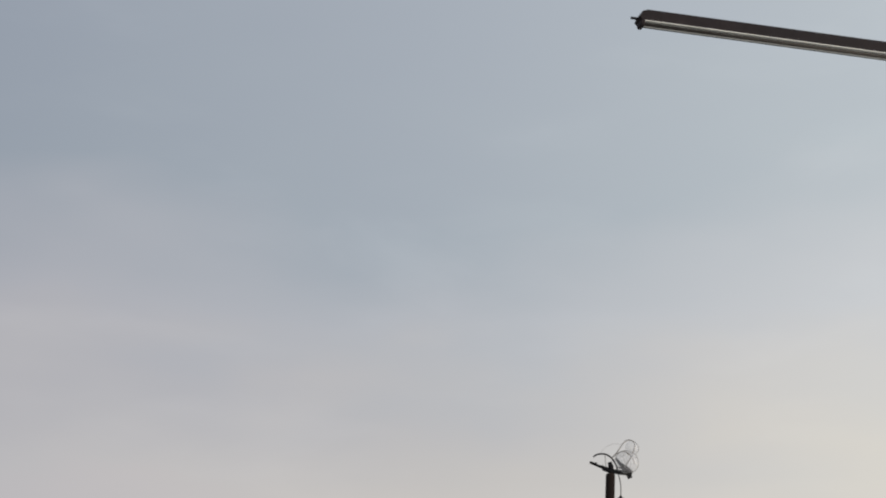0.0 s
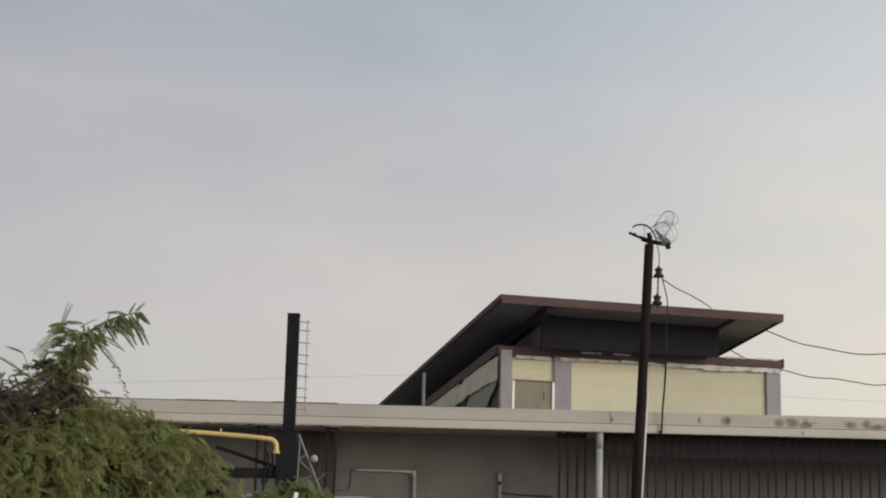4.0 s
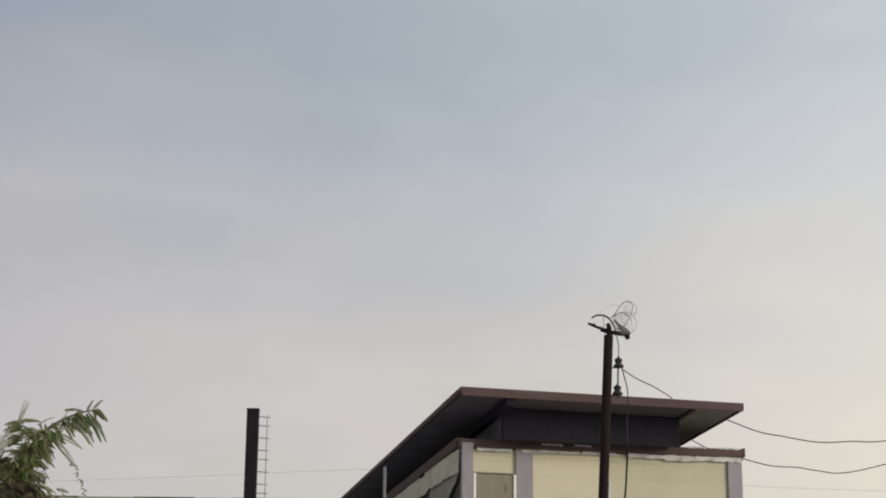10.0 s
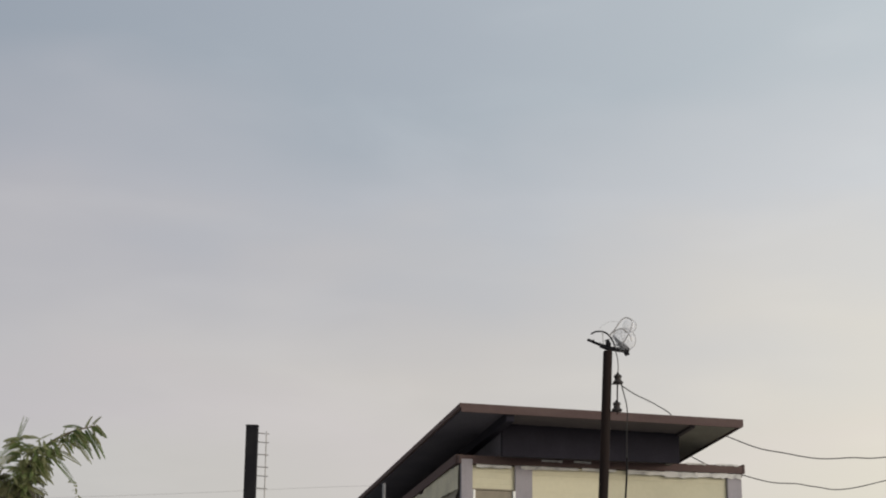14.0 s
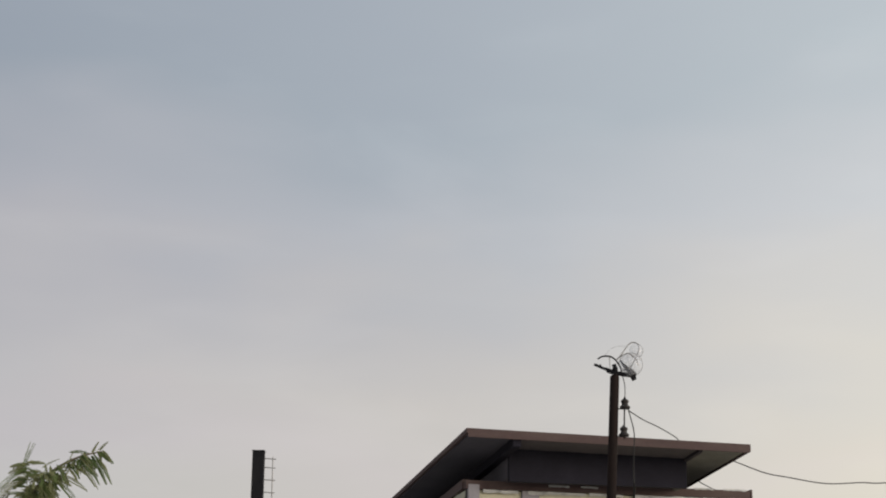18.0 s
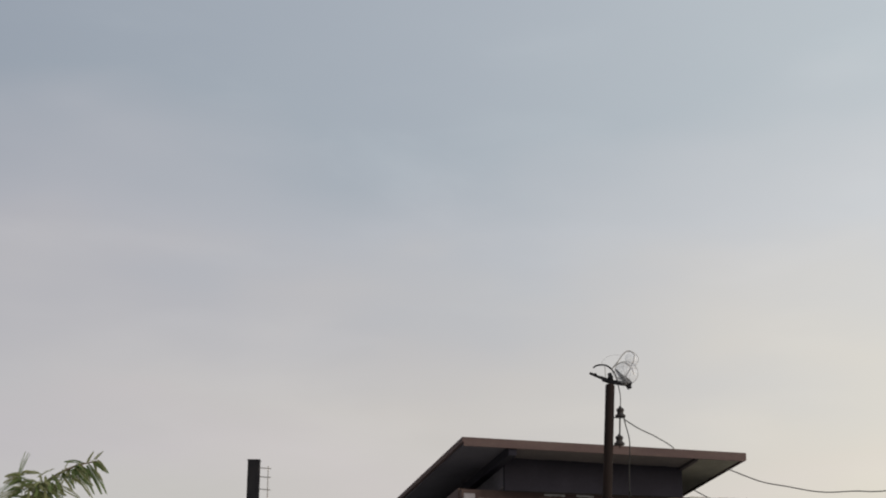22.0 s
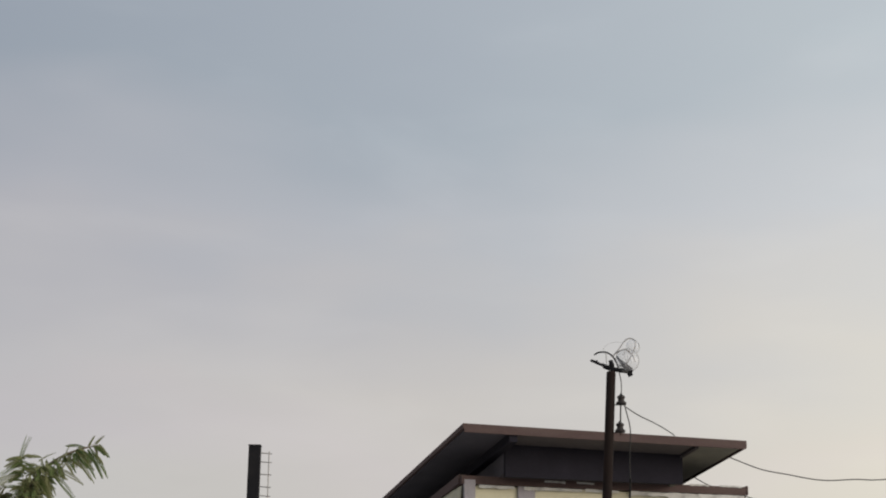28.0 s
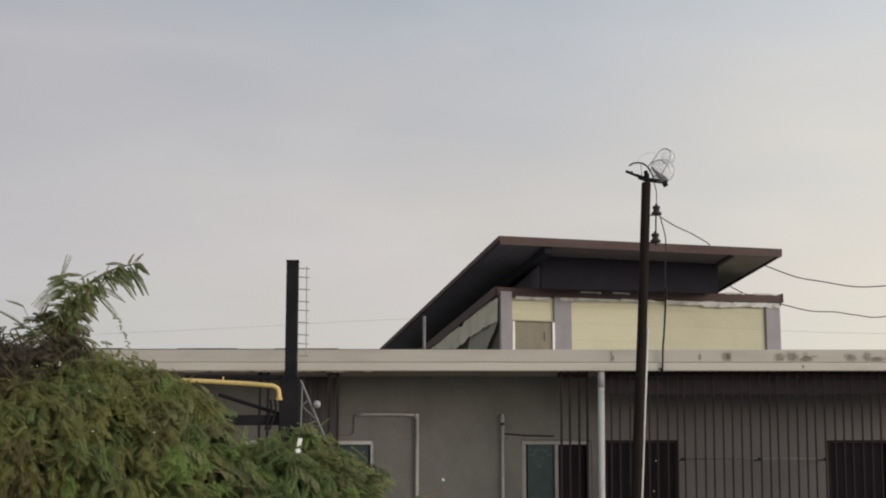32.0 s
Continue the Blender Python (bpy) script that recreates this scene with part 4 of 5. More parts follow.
part("lead", tube(bend([(2.06, 0, 5.26), (2.082, -0.01, 5.15), (2.084, -0.01, 5.06), (2.078, -0.02, 5.0)], 4), 0.005, 6), "wire", pole)

globe = thing("broken_globe_lamp", (1.998, PYP, 5.24), "broken street lamp with clear plastic shells on a pole top", "lamp")
part("crossarm", tube([(-0.215, 0, 0.115), (-0.12, 0, 0.075), (0.0, 0, 0.035)], [0.013, 0.014, 0.02], 8), "black", globe)
part("bracket", tube([(-0.09, 0, 0.05), (-0.02, 0, 0.03), (0.1, 0, 0.015), (0.2, 0, 0.005)], [0.016, 0.022, 0.024, 0.026], 8), "black", globe)
part("lamp_body", tube(bend([(0.045, -0.01, 0.155), (0.085, -0.01, 0.105), (0.135, 0, 0.055), (0.195, 0, 0.005)], 4), [0.007, 0.009, 0.012, 0.014, 0.017, 0.020, 0.023, 0.027, 0.031, 0.034, 0.034, 0.030, 0.022], 8), "lamp_body", globe, "black lamp body inside the shell")
part("clamp", tube([(0.155, -0.01, 0.0), (0.175, 0, -0.03), (0.2, 0, -0.02)], [0.018, 0.024, 0.014], 8), "black", globe)
part("socket", lathe([(0.022, 0), (0.028, 0.03), (0.02, 0.055), (0.024, 0.07)], 10), "black", globe, at=pose(0.0, -0.01, 0.045, 0, -14, 0))
part("stub", tube([(0.0, 0, -0.02), (0.005, 0, 0.03)], 0.02, 8), "black", globe)
part("hoop", tube(bend([(-0.178, 0, 0.17), (-0.13, 0, 0.196), (-0.05, 0.01, 0.198), (0.01, 0.01, 0.155), (0.05, 0, 0.075), (0.06, 0, 0.03)], 6), 0.0085, 6), "black", globe)
part("hoop", tube(bend([(0.0, 0, 0.15), (0.06, 0, 0.22), (0.135, 0.02, 0.325), (0.19, 0.03, 0.352), (0.238, 0.03, 0.325), (0.235, 0.03, 0.26), (0.19, 0.02, 0.16), (0.13, 0, 0.06)], 6), 0.0065, 6), "rebar", globe)
part("hoop", tube(bend([(0.02, -0.05, 0.17), (0.08, -0.06, 0.205), (0.13, -0.06, 0.215), (0.2, -0.05, 0.16), (0.225, -0.03, 0.10)], 6), 0.006, 6), "rebar", globe)
for cx, cz, r, a0, a1, w in ((0.15, 0.115, 0.118, -1.3, 3.3, 0.0028), (0.15, 0.115, 0.075, 0.2, 2.4, 0.002), (0.05, 0.13, 0.17, 1.2, 2.7, 0.0012), (0.2, 0.255, 0.075, -0.9, 1.6, 0.0022), (0.15, 0.115, 0.118, 3.3, 4.9, 0.002)):
    part("rim", tube([(cx + r * math.cos(a0 + (a1 - a0) * k / 18), -0.02, cz + r * math.sin(a0 + (a1 - a0) * k / 18)) for k in range(19)], w, 5), "rebar", globe, "cracked shell edge")
for a in (0.4, 1.1, 1.9):
    part("rim", tube(bend([(0.15 + 0.118 * math.cos(a), -0.03, 0.115 + 0.118 * math.sin(a)), (0.15 + 0.05 * math.cos(a + 0.3), -0.07, 0.115 + 0.05 * math.sin(a + 0.3)), (0.13, -0.06, 0.05)], 5), 0.0018, 5), "rebar", globe)
for k, (x, z, lean) in enumerate(((-0.205, 0.10, 30), (-0.175, 0.075, -20), (-0.135, 0.065, 15), (-0.10, 0.045, -35), (0.06, 0.05, 20), (0.12, 0.04, -25))):
    part("shard", ragged(0.03 + 0.006 * (k % 3), 0.022 + 0.006 * (k % 2), 90 + k, steps=4, bite=0.6), "black", globe, "broken dark fragment", at=pose(x, -0.022, z, 0, lean, 0))
part("stay", tube([(-0.055, 0, 0.06), (-0.06, 0, 0.19)], 0.004, 5), "rebar", globe)


def shell(cx, cz, r, a0, a1, flat=0.7, tilt=0.0):
    """A piece of a thin globe, open at the back."""
    bm = bmesh.new()
    nu, nv = 18, 9
    g = [[bm.verts.new((cx + r * math.sin(math.pi * j / nv) * math.cos(a0 + (a1 - a0) * i / nu),
                        r * flat * math.sin(math.pi * j / nv) * math.sin(a0 + (a1 - a0) * i / nu),
                        cz + r * math.cos(math.pi * j / nv))) for j in range(nv + 1)] for i in range(nu + 1)]
    for i in range(nu):
        for j in range(nv):
            bm.faces.new((g[i][j], g[i + 1][j], g[i + 1][j + 1], g[i][j + 1]))
    bmesh.ops.remove_doubles(bm, verts=bm.verts, dist=0.0004)
    return bm


part("globe_shell", shell(0.15, 0.115, 0.116, -math.pi, 0.0), "shell", globe, "cracked clear plastic shell", smooth=True)
part("globe_shell", shell(0.20, 0.255, 0.074, -2.6, 0.2, 0.6), "shell", globe, "cracked clear plastic shell", smooth=True)

# a second pole further along, that the lines run to
far_pole = thing("utility_pole", (16.33, 24.5, 0), "rusty brown steel utility pole further along the line", "pole")
part("shaft", tube([(0, 0, 0), (0, 0, 8.2)], [0.09, 0.065], 14), "pole", far_pole, smooth=True)

drop = thing("overhead_line", (0, 0, 0), "dusty grey line from the upper insulator to the roof edge", "cable", "lines at the pole")
part("line", tube(bend([(2.113, 16.48, 4.888), (2.457, 17.95, 5.082), (2.939, 20.0, 5.382), (3.56, 22.70, 5.755), (3.615, 22.93, 5.735)], 5), [0.0058 + 0.0001 * i for i in range(21)], 6), "wire", drop, smooth=True)
drop2 = thing("overhead_line", (0, 0, 0), "dusty grey line sagging away from the roof corner", "cable", "lines at the pole")
part("line", tube(bend([(4.441, 23.75, 5.649), (4.585, 24.0, 5.665), (5.009, 24.0, 5.507), (5.371, 24.0, 5.441), (5.853, 24.0, 5.365), (6.324, 24.0, 5.381), (7.273, 24.0, 5.46), (11.0, 24.2, 6.22), (16.333, 24.5, 7.688)], 6), 0.0080, 6), "wire", drop2, smooth=True)
drop3 = thing("overhead_line", (0, 0, 0), "dusty grey line sagging low beside the rooftop room", "cable", "lines at the pole")
part("line", tube(bend([(4.162, 24.75, 5.508), (4.249, 24.75, 5.454), (4.487, 24.75, 5.344), (4.958, 24.75, 5.216), (5.354, 24.75, 5.122), (5.728, 24.75, 5.105), (6.018, 24.75, 5.062), (6.5, 24.75, 5.044), (7.8, 24.75, 5.335), (11.182, 24.6, 5.924), (16.333, 24.5, 7.242)], 6), 0.0080, 6), "wire", drop3, smooth=True)
feed = thing("service_cable", (0, 0, 0), "black service cable hanging from the pole to the canopy", "cable", "lines at the pole")
part("lead", tube(bend([(2.11, 16.47, 4.90), (2.15, 16.6, 4.83), (2.183, 16.68, 4.75), (2.20, 16.75, 4.66), (2.235, 17.1, 4.49), (2.285, 17.5, 4.33)], 6), 0.0058, 6), "wire", feed, "thin grey lead", smooth=True)
part("line", tube(bend([(2.285, 17.5, 4.335), (2.30, 17.6, 4.29), (2.36, 18.2, 4.10), (2.43, 18.85, 4.00), (2.434, 18.92, 3.96), (2.432, 18.955, 3.90), (2.42, 18.955, 3.66), (2.417, 18.962, 3.632), (2.415, 18.99, 3.615), (2.41, 19.10, 3.62)], 6), 0.0105, 6), "cable", feed, smooth=True)
part("clip", box(2.385, 2.43, 18.955, 18.985, 3.63, 3.65, 0.003), "cable", feed)

# ---- tube lamp on an arm, overhead ----
A, E = Vector((0.940, 6.400, 4.930)), Vector((2.089, 6.682, 4.930))
ang = math.degrees(math.atan2(E.y - A.y, E.x - A.x))
LEN = (E - A).length
lamp = thing("tube_lamp", tuple(A), "unlit fluorescent tube lamp in a dark housing on an arm", "lamp", turn=ang)
part("housing", prism([(-0.006, 0.036), (0.006, 0.062), (0.03, 0.072), (LEN + 0.1, 0.076), (LEN + 0.1, 0.020), (0.008, 0.020)], -0.035, 0.035), "lamp_body", lamp)
part("end_pin", tube([(-0.034, 0, 0.041), (0.0, 0, 0.041)], 0.006, 8), "lamp_body", lamp)
for x in (-0.003, LEN - 0.012):
    part("tube_holder", box(x, x + 0.02, -0.036, 0.015, -0.004, 0.022, 0.004), "lamp_body", lamp)
# dark tone puts the shade on the tube into its colour
part("tube", tube([(0.014, -0.026, 0.004), (LEN - 0.012, -0.026, 0.004)], 0.0075, 14), "tube", lamp, "unlit tube in a dark shade tone", smooth=True)
# white strip paints the highlight along the top of the tube
part("bright_strip", box(0.014, LEN - 0.012, -0.040, 0.02, 0.0155, 0.0195, 0.001), "white", lamp, "thin white strip painting the bright line above the tube")
part("arm", tube([(LEN + 0.05, 0, 0.042), (LEN + 1.6, 0, 0.042)], 0.024, 10), "lamp_body", lamp)
part("post", tube([(LEN + 1.6, 0, -A.z), (LEN + 1.6, 0, 0.15)], 0.05, 14), "lamp_body", lamp, smooth=True)

# ---- far power lines ----
for x, h in ((-26.0, 9.0), (34.0, 9.5)):
    fp = thing("power_pole", (x, 60.0, 0), "grey power pole in the distance", "pole", "far power poles")
    part("shaft", tube([(0, 0, 0), (0, 0, h)], [0.14, 0.09], 10), "galv", fp)
    part("crossarm", box(-0.06, 0.06, -0.6, 0.6, h - 0.3, h - 0.18), "galv", fp)
fl = thing("power_line", (0, 60.0, 0), "thin power line strung across the distance", "cable")
part("line", tube(bend([(-26.0, 0, 8.75), (-9.6, 0, 9.43), (-1.3, 0, 9.85), (6, 0, 9.9), (14, 0, 9.35), (34, 0, 9.2)], 8), 0.0055, 5), "far_wire", fl)

# ---- feathery tree before the house ----
TY = 12.0
tree = thing("feathery_tree", (-2.75, TY, 0), "bushy green tree with feathery drooping compound leaves", "tree")
# height of the crown's outline over x
TOP = [(-5.2, 3.0), (-4.2, 3.14), (-3.17, 3.17), (-2.89, 3.17), (-2.65, 3.13), (-2.53, 3.10), (-2.30, 3.03), (-2.16, 2.95), (-1.96, 2.87), (-1.80, 2.80), (-1.70, 2.76), (-1.62, 2.68),
       (-1.54, 2.44), (-1.43, 2.37), (-1.27, 2.43), (-1.15, 2.47), (-1.03, 2.50), (-0.91, 2.44), (-0.75, 2.35), (-0.66, 2.33), (-0.58, 2.25), (-0.50, 2.12), (-0.44, 1.93), (-0.36, 1.5)]


def top_at(x):
    for (xa, za), (xb, zb) in zip(TOP, TOP[1:]):
        if xa <= x <= xb:
            return za + (zb - za) * (x - xa) / (xb - xa)
    return 0.0


class Leaves:
    """Collects feathery leaves as one mesh."""

    def __init__(self):
        self.v, self.f = [], []

    def strip(self, p, d, side, length, width, rng):
        n = len(self.v)
        mid = p + d * length * 0.5 + Vector((0, 0, -0.004))
        tip = p + d * length + Vector((0, 0, -0.18 * length))
        w = side * width * 0.5
        self.v += [p, mid + w, mid - w, tip]
        self.f += [(n, n + 1, n + 3), (n, n + 3, n + 2)]

    def leaf(self, base, d, length, rng, droop=0.5, pairs=9, size=0.06, width=0.0165, flat=None, taper=0.0):
        d = d.normalized()
        side = d.cross(Vector((0, 0, 1)))
        side = side.normalized() if side.length > 0.05 else Vector((1, 0, 0))
        side = flat.normalized() if flat else (side + Vector((0, 0, rng.uniform(-0.8, 0.8)))).normalized()
        p = base.copy()
        for i in range(pairs):
            d = (d + Vector((0, 0, -droop / pairs))).normalized()
            p = p + d * (length / pairs)
            s = size * (0.65 + 0.5 * math.sin(math.pi * (i + 0.7) / (pairs + 0.5))) * rng.uniform(0.8, 1.15) * (1 - taper * i / pairs)
            for sg in (-1, 1):
                q = (d * 0.65 + side * sg + Vector((rng.uniform(-0.2, 0.2), rng.uniform(-0.2, 0.2), -0.25 * droop + rng.uniform(-0.2, 0.1)))).normalized()
                wd = (d - q * d.dot(q)).normalized()
                self.strip(p, q, wd, s, width, rng)
        n = len(self.v)
        w = Vector((0.003, 0, 0.003))
        self.v += [base - w, base + w, p + w * 0.5, p - w * 0.5]
        self.f.append((n, n + 1, n + 2, n + 3))

    def rib(self, pts):
        w = Vector((0.0024, 0, 0.0012))
        for a, b in zip(pts, pts[1:]):
            n = len(self.v)
            self.v += [Vector(a) - w, Vector(a) + w, Vector(b) + w, Vector(b) - w]
            self.f.append((n, n + 1, n + 2, n + 3))

    def done(self, name, mat, parent, label=""):
        me = bpy.data.meshes.new(name)
        me.from_pydata([tuple(v) for v in self.v], [], self.f)
        me.materials.append(M[mat])
        return part(name, me, mat, parent, label)


ORG = Vector((-2.75, TY, 0))
rng = random.Random(7)
# trunk and limbs
part("trunk", tube(bend([(0.05, 0.3, 0), (0.0, 0.3, 0.7), (0.12, 0.25, 1.4), (0.02, 0.2, 2.1)], 4), [0.10 - 0.004 * i for i in range(13)], 10), "bark", tree, smooth=True)
BOUGHS = [[(0.02, 0.2, 2.0), (-0.02, 0.1, 2.6), (0.02, 0.0, 3.0), (0.03, 0, 3.27), (0.10, 0, 3.41), (0.18, 0, 3.50), (0.28, 0, 3.57), (0.39, 0, 3.62), (0.49, 0, 3.645), (0.53, 0, 3.655)],
         [(0.08, 0.25, 1.3), (0.5, 0.1, 1.8), (0.8, 0.0, 2.2), (0.95, 0, 2.45)],
         [(0.08, 0.25, 1.2), (0.9, 0.1, 1.6), (1.6, 0.0, 2.1), (2.1, -0.1, 2.28)],
         [(0.0, 0.25, 1.5), (-0.6, 0.1, 2.2), (-1.0, 0, 2.9), (-1.1, 0, 3.2)],
         [(0.02, 0.2, 2.0), (-0.25, 0.0, 2.7), (-0.45, -0.1, 3.15), (-0.6, -0.1, 3.35)],
         [(0.02, 0.2, 2.0), (0.2, -0.1, 2.35), (0.45, -0.2, 2.6), (0.6, -0.2, 2.68)],
         [(0.9, 0.1, 1.6), (1.8, 0.0, 1.8), (2.5, -0.1, 1.95), (2.74, -0.1, 2.06)]]
for k, pts in enumerate(BOUGHS):
    line = bend(pts, 5)
    n = len(line)
    r0 = 0.02 if k in (0, 6) else 0.03
    part("limb", tube(line, [r0 * (1 - 0.85 * i / n) for i in range(n)], 7), "bark", tree, smooth=True)

# the crown: clumps of leaves at the ends of twigs, with hollows between them, over an inner mass
TONES = ("leaf", "leaf_deep", "leaf_young", "leaf_shade_dark", "leaf_brown", "leaf_shade_brown", "leaf_bright")


def tone_at(x, z, rng):
    """Which leaf colour prevails at a place of the crown."""
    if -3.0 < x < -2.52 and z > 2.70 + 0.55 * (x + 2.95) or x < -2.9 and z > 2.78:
        odds = (0.02, 0.05, 0.0, 0.16, 0.05, 0.72, 0.0)       # dark tones stand in for the shade under the top spray
    elif -1.85 < x < -1.3 and z < 2.42:
        odds = (0.30, 0.26, 0.03, 0.08, 0.04, 0.01, 0.28)       # a brighter green patch
    elif x > -1.5:
        # right lobe: darker odds put its shade into the leaf colour
        odds = (0.12, 0.52, 0.03, 0.20, 0.05, 0.03, 0.05)
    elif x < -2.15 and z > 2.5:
        odds = (0.70, 0.08, 0.05, 0.03, 0.09, 0.02, 0.03)       # sunlit shoulder, its light put into paler leaf tones
    else:
        odds = (0.46, 0.18, 0.03, 0.07, 0.16, 0.04, 0.06)
    # neighbouring clumps tend to the same colour
    wave = math.sin(7.1 * x + 3.3 * z + 1.0) + math.sin(9.2 * z - 4.7 * x) + math.sin(12.3 * x - 6.1 * z + 2.0)
    u = min(0.999, max(0.0, 0.5 + 0.16 * wave + rng.uniform(-0.22, 0.22)))
    for tone in ("leaf_shade_dark", "leaf_shade_brown", "leaf_deep", "leaf_bright", "leaf", "leaf_young", "leaf_brown"):
        u -= odds[TONES.index(tone)]
        if u < 0:
            return tone
    return "leaf"


def front(x, z):
    """How far the crown bulges towards the street at a height."""
    return 1.15 * min(1.0, (top_at(x) - z) * 1.2 + 0.08)


twigs = Leaves()
for lo, hi in ((-5.0, -4.0), (-4.0, -3.2), (-3.2, -2.55), (-2.55, -2.0), (-2.0, -1.4), (-1.4, -0.95), (-0.95, -0.40)):
    sets = {t: Leaves() for t in TONES}
    width = hi - lo
    near = lo > -3.3
    for _ in range(int(width * (1700 if near else 300))):           # inner leaves, set back, in darker tones that paint the inner shade
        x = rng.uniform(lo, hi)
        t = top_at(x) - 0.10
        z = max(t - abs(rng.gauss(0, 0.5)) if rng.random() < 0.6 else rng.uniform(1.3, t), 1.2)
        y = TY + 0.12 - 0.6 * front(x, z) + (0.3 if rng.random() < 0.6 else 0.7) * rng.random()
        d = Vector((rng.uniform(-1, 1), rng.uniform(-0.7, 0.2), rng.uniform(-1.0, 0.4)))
        sets["leaf_shade_dark" if rng.random() < 0.5 else "leaf_deep"].leaf(Vector((x, y, z)) - ORG, d, rng.uniform(0.14, 0.24), rng, droop=rng.uniform(0.4, 1.0), size=rng.uniform(0.045, 0.07), width=0.022)
    step = 0.092 if near else 0.19
    z = 1.3
    while z < 3.3:
        x = lo + step * rng.random()
        while x < hi:
            cx, cz = x + rng.uniform(-0.5, 0.5) * step, z + rng.uniform(-0.5, 0.5) * step
            x += step
            t = top_at(cx) - 0.05
            if cz > t or rng.random() < 0.05:
                continue
            c = Vector((cx, TY - front(cx, cz) * rng.uniform(0.86, 1.03), cz)) - ORG
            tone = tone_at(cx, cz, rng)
            out = Vector((rng.uniform(-0.7, 0.9), rng.uniform(-0.9, -0.1), rng.uniform(-0.55, 0.45)))
            stem = [c - out.normalized() * 0.13, c, c + out.normalized() * 0.07]
            if rng.random() < 0.2:
                twigs.rib(stem)
            for k in range(rng.randint(9, 14)):
                foot = stem[1] + (stem[2] - stem[1]) * rng.random() + Vector((rng.gauss(0, 0.03), rng.gauss(0, 0.03), rng.gauss(0, 0.03)))
                d = out * 0.8 + Vector((rng.uniform(-0.7, 0.9), rng.uniform(-0.6, 0.3), rng.uniform(-1.0, 0.4)))
                if foot.z > top_at(foot.x + ORG.x) - 0.04:
                    d.z = min(d.z, 0.05)
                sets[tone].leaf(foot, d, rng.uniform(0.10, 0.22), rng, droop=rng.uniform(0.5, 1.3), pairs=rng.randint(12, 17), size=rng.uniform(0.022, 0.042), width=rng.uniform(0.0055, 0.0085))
        z += step * 0.9
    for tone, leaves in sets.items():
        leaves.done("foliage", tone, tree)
# dead twigs that show between the leaves
for _ in range(16):
    x = rng.uniform(-3.2, -0.7)
    z = rng.uniform(1.8, top_at(x) - 0.08)
    p = Vector((x, TY - front(x, z) - 0.03, z)) - ORG
    d = Vector((rng.uniform(-0.5, 0.8), rng.uniform(-0.3, 0.1), rng.uniform(-0.9, 0.5))).normalized()
    line = [p]
    for _ in range(rng.randint(3, 6)):
        line.append(line[-1] + d * 0.035)
        d = (d + Vector((rng.uniform(-0.2, 0.2), 0, rng.uniform(-0.25, 0.1)))).normalized()
    twigs.rib(line)
tagged(twigs.done("twigs", "twig", tree, "thin tan twigs between the leaves"), kind="stuff")

# the top spray: a bowed branch with folded hanging leaves, against the sky
young, old = Leaves(), Leaves()
line = bend(BOUGHS[0][2:], 9)
for i, p in enumerate(line):
    f = i / (len(line) - 1)
    for k in range(8 if f < 0.32 else 4 if f < 0.5 else 2 if f < 0.8 else 0):
        wide = 0.07 if f < 0.5 else 0.025
        d = Vector((rng.uniform(-0.7, 0.8), rng.uniform(-0.8, 0.8), rng.uniform(-0.9, 0.3)))
        (old if rng.random() < 0.45 else young).leaf(p + Vector((rng.uniform(-wide, wide), rng.uniform(-wide, wide), rng.uniform(-0.05, 0.02))), d,
                                                     rng.uniform(0.07, 0.13) if f < 0.5 else rng.uniform(0.05, 0.09), rng, droop=rng.uniform(0.4, 1.0), size=0.020, width=0.010, taper=0.4)
# folded leaves: foot x, z and tip x, z
BLADES = [(0.515, 3.655, 0.585, 3.587), (0.475, 3.635, 0.575, 3.458), (0.455, 3.625, 0.535, 3.458), (0.405, 3.605, 0.495, 3.448), (0.355, 3.585, 0.475, 3.417), (0.305, 3.565, 0.375, 3.468), (0.18, 3.485, 0.36, 3.268),
          (0.235, 3.485, 0.405, 3.388), (0.14, 3.325, 0.24, 3.248), (0.305, 3.645, 0.415, 3.647), (0.465, 3.645, 0.495, 3.708), (0.505, 3.665, 0.555, 3.718), (-0.01, 3.562, 0.03, 3.688),
          (0.03, 3.562, 0.12, 3.568), (0.12, 3.535, 0.21, 3.587), (0.01, 3.512, -0.14, 3.408), (-0.01, 3.432, -0.14, 3.328), (-0.02, 3.442, -0.19, 3.358), (0.08, 3.492, -0.03, 3.548),
          (0.14, 3.425, 0.2, 3.348), (-0.16, 3.26, -0.06, 3.21), (-0.27, 3.2, -0.43, 3.3), (-0.28, 3.34, -0.38, 3.38)]
extra = []
for i, p in enumerate(line[::3]):
    f = i * 3 / len(line)
    for _ in range(1 if f > 0.45 else 3):
        lean = radians(rng.uniform(-75, -32) if f > 0.45 or rng.random() < 0.5 else rng.uniform(-165, -130))
        n = rng.uniform(0.09, 0.18) if f < 0.85 else rng.uniform(0.06, 0.10)
        extra.append((p.x + rng.uniform(-0.03, 0.03), p.z + rng.uniform(-0.05, 0.01), p.x + n * math.cos(lean), p.z + n * math.sin(lean)))
for k in range(22):                         # small arching leaves round the upright shoot
    z, sg = rng.uniform(3.34, 3.57), (-1 if rng.random() < 0.6 else 1)
    n = rng.uniform(0.05, 0.11)
    extra.append((0.01 + rng.uniform(-0.02, 0.02), z, 0.01 + sg * n, z - rng.uniform(-0.03, 0.09)))
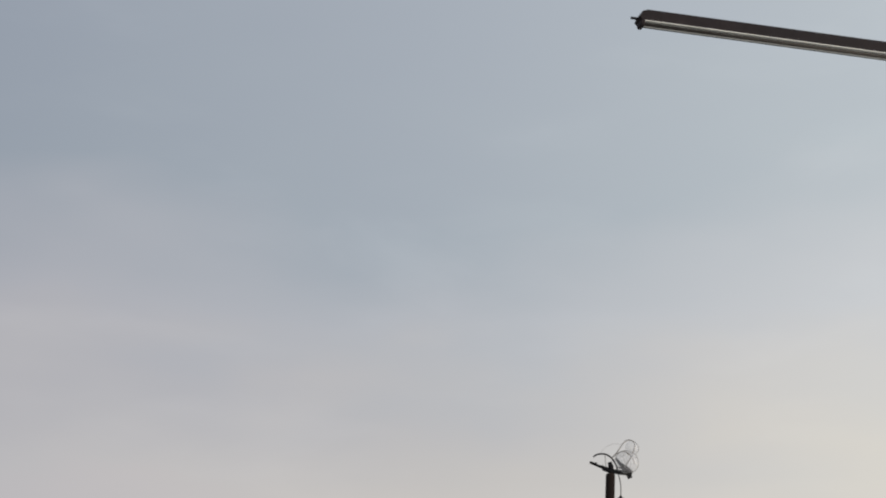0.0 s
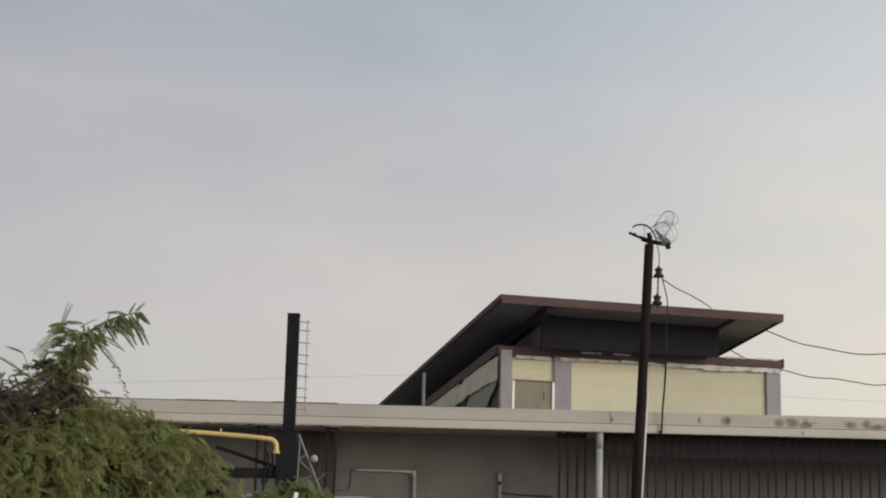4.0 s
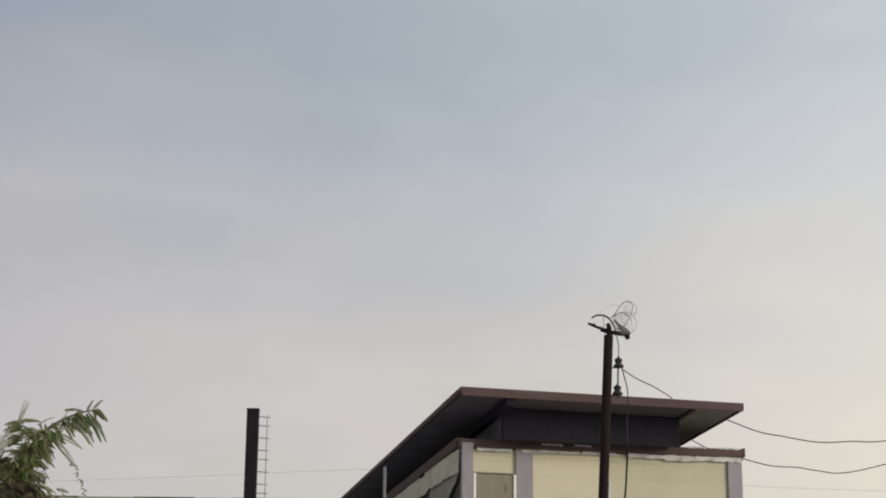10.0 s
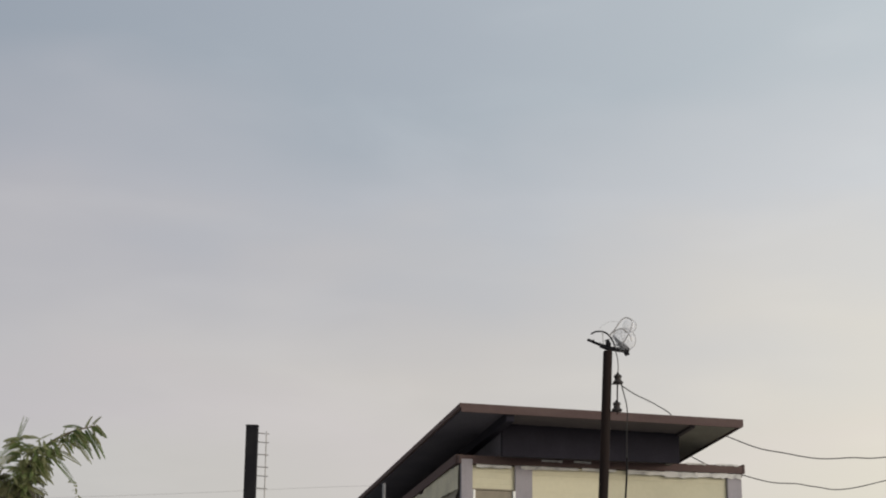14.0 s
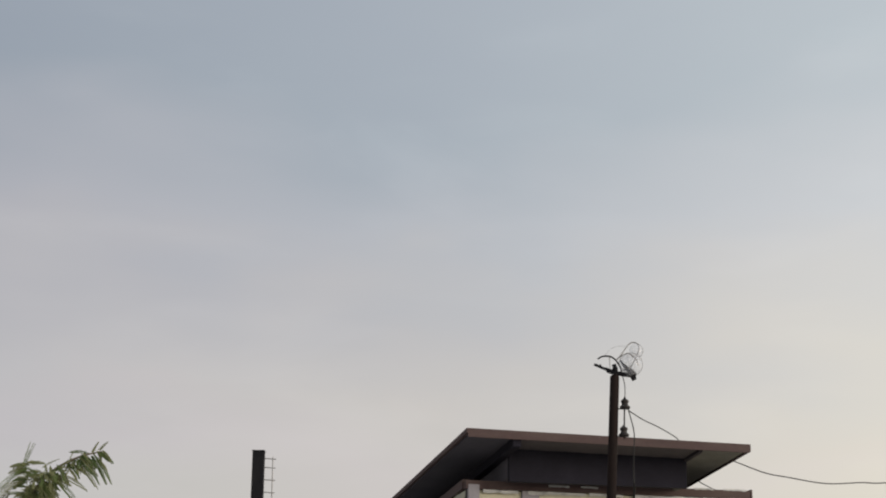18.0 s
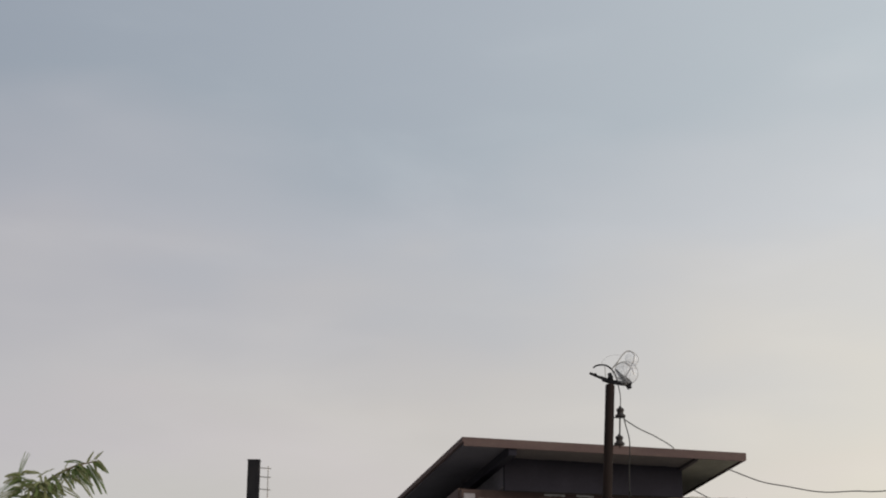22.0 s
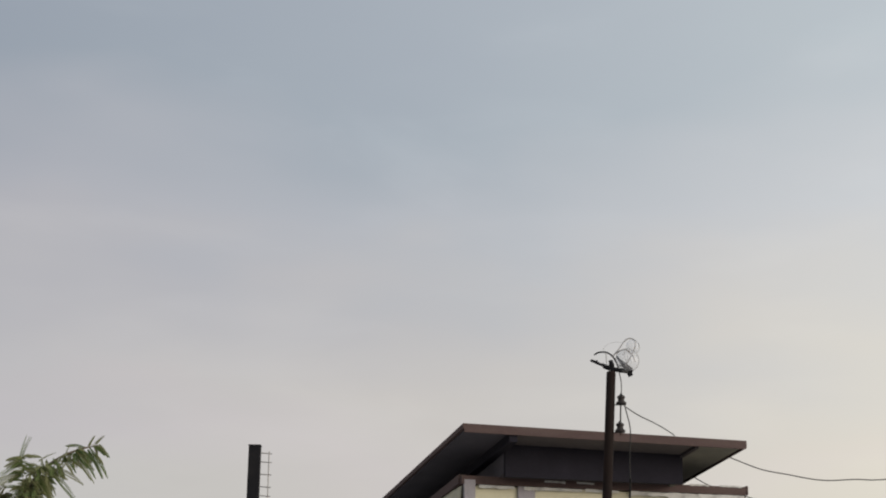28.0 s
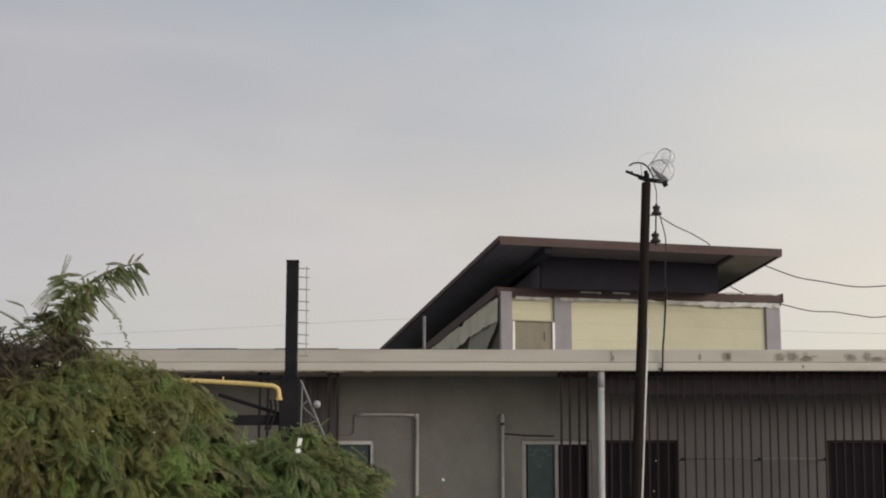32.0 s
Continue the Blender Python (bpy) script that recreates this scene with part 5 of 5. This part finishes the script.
for k, (x, z, tx, tz) in enumerate(BLADES + extra):
    foot, tip = Vector((x, 0, z)), Vector((tx, 0, tz))
    d = tip - foot
    n = d.length
    hang = 0.95 if d.z < 0.02 else 0.5
    for _ in range(3):
        aim = d / n + Vector((0, rng.uniform(-0.35, 0.35), 0.5 * hang))
        flat = d.cross(Vector((0, 1, 0))).normalized() + Vector((0, rng.uniform(-0.6, 0.6), 0))
        (old if k in (1, 2, 5, 15) or k % 3 == 0 else young).leaf(
            foot + Vector((rng.uniform(-0.006, 0.006), rng.uniform(-0.03, 0.03), 0)), aim, n * 1.22, rng, droop=hang, pairs=20, size=0.0165 if d.z < 0 else 0.0105, width=0.0062 if d.z < 0 else 0.0048, flat=flat, taper=0.6)
for x0, z0, x1, z1 in ((0.02, 3.25, 0.0, 3.56), (-0.22, 3.18, -0.28, 3.34), (0.48, 3.66, 0.57, 3.64), (-0.16, 3.14, -0.17, 3.27)):
    young.rib([(x0, 0, z0), ((x0 + x1) / 2 + 0.008, 0, (z0 + z1) / 2), (x1, 0, z1)])
for _ in range(26):
    p = Vector((rng.uniform(-0.6, -0.15), rng.uniform(-0.2, 0.2), rng.uniform(3.10, 3.22)))
    old.leaf(p, Vector((rng.uniform(-1, 0.8), rng.uniform(-0.5, 0.5), rng.uniform(-0.1, 0.6))), rng.uniform(0.06, 0.13), rng, droop=0.7, size=0.024, width=0.013)
young.done("foliage", "leaf_young", tree, "loose grey-green folded leaves above the crown")
old.done("foliage", "leaf_deep", tree, "deep green folded leaves above the crown")
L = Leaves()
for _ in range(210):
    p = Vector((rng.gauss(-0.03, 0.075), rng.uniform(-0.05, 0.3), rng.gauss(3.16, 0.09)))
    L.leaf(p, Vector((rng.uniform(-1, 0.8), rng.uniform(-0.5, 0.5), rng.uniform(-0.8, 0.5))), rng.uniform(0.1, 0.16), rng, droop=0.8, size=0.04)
L.done("foliage", "leaf_shade_dark", tree, "dark shade-toned leaves at the foot of the top spray")
# wisps and arching fronds along the outline
L = Leaves()
for k in range(95):
    x = rng.uniform(-2.6, -0.5)
    p = Vector((x, TY - rng.uniform(0, 0.3), top_at(x) - rng.uniform(0.0, 0.08))) - ORG
    L.leaf(p, Vector((rng.uniform(-0.1, 1), rng.uniform(-0.4, 0.4), rng.uniform(-0.5, 0.15))), rng.uniform(0.08, 0.16), rng, droop=rng.uniform(0.3, 0.9), size=rng.uniform(0.02, 0.032), width=0.012)
L.done("foliage", "leaf", tree, "thin wisps along the crown's outline")
L = Leaves()
for k in range(26):
    x = rng.uniform(-2.5, -0.95)
    z = top_at(x) - (rng.uniform(0.0, 0.2) if k % 2 else rng.uniform(0.1, 0.9))
    p = Vector((x - 0.1, TY - front(x, z) - 0.02, z)) - ORG
    d = Vector((rng.uniform(0.2, 1.0), rng.uniform(-0.5, 0.0), rng.uniform(-0.25, 0.2))).normalized()
    stem = [p.copy()]
    for i in range(rng.randint(4, 7)):
        p = p + d * 0.04
        d = (d + Vector((rng.uniform(-0.06, 0.06), 0, rng.uniform(-0.24, -0.08)))).normalized()
        stem.append(p.copy())
        side = d.cross(Vector((0, 0, 1))).normalized()
        for sg in (-1, 1):
            q = d + side * sg * 0.55 + Vector((0.1, 0, rng.uniform(-0.9, -0.3)))
            L.leaf(p, q, rng.uniform(0.07, 0.12), rng, droop=0.5, pairs=11, size=rng.uniform(0.016, 0.026), width=0.012)
    L.rib(stem)
L.done("foliage", "leaf_young", tree, "arching pale fronds that hang from the crown")
# a thin trailing stem with small leaflets, and a twig that sticks out low on the street side
L = Leaves()
trail = bend([(0.38, 0, 3.27), (0.41, 0, 3.22), (0.44, 0, 3.16), (0.47, 0, 3.10), (0.48, 0, 3.05)], 5)
for p in trail[::2]:
    for _ in range(2):
        L.leaf(p, Vector((rng.uniform(-1, 1), rng.uniform(-1, 1), rng.uniform(-0.6, 0.6))), rng.uniform(0.012, 0.03), rng, droop=0.2, pairs=3, size=0.011, width=0.008)
L.done("foliage", "leaf_young", tree, "thin trailing stem with small leaflets")
L = Leaves()
for _ in range(14):
    L.leaf(Vector((2.60 + rng.uniform(-0.1, 0.12), -0.1, 1.96 + rng.uniform(-0.08, 0.08))), Vector((rng.uniform(-1, 1), rng.uniform(-0.5, 0.5), rng.uniform(-0.6, 0.5))), 0.10, rng, droop=0.8, size=0.026)
L.done("foliage", "leaf_deep", tree, "leaves at the end of the low bough")
part("flower", blotch(0.03, 0.03, 4, 0.012), "off_white", tree, "small white flower on the low bough", at=(2.712, -0.25, 2.085))
# small pale specks scattered over the crown
bm = bmesh.new()
for _ in range(16):
    x = rng.uniform(-4.2, -0.9)
    z = rng.uniform(1.8, top_at(x) - 0.03)
    c = Vector((x, TY - 1.22 * min(1, (top_at(x) - z) * 1.2 + 0.15), z)) - ORG
    bmesh.ops.create_icosphere(bm, subdivisions=1, radius=rng.uniform(0.005, 0.009), matrix=Matrix.Translation(c))
tagged(part("pale_specks", bm, "off_white", tree, "small pale specks"), kind="stuff")
scrap = thing("plastic_scrap", (-0.958, 11.15 - 0.3, 2.24), "torn white plastic scrap caught in the tree", "litter")
part("strip", ragged(0.026, 0.06, 5, steps=4, bite=0.3), "white", scrap, at=pose(0, 0, 0.03, 0, 12, 0))
part("strip", ragged(0.03, 0.035, 8, steps=4, bite=0.4), "white", scrap, at=pose(0.005, -0.01, -0.02, 0, -20, 0))
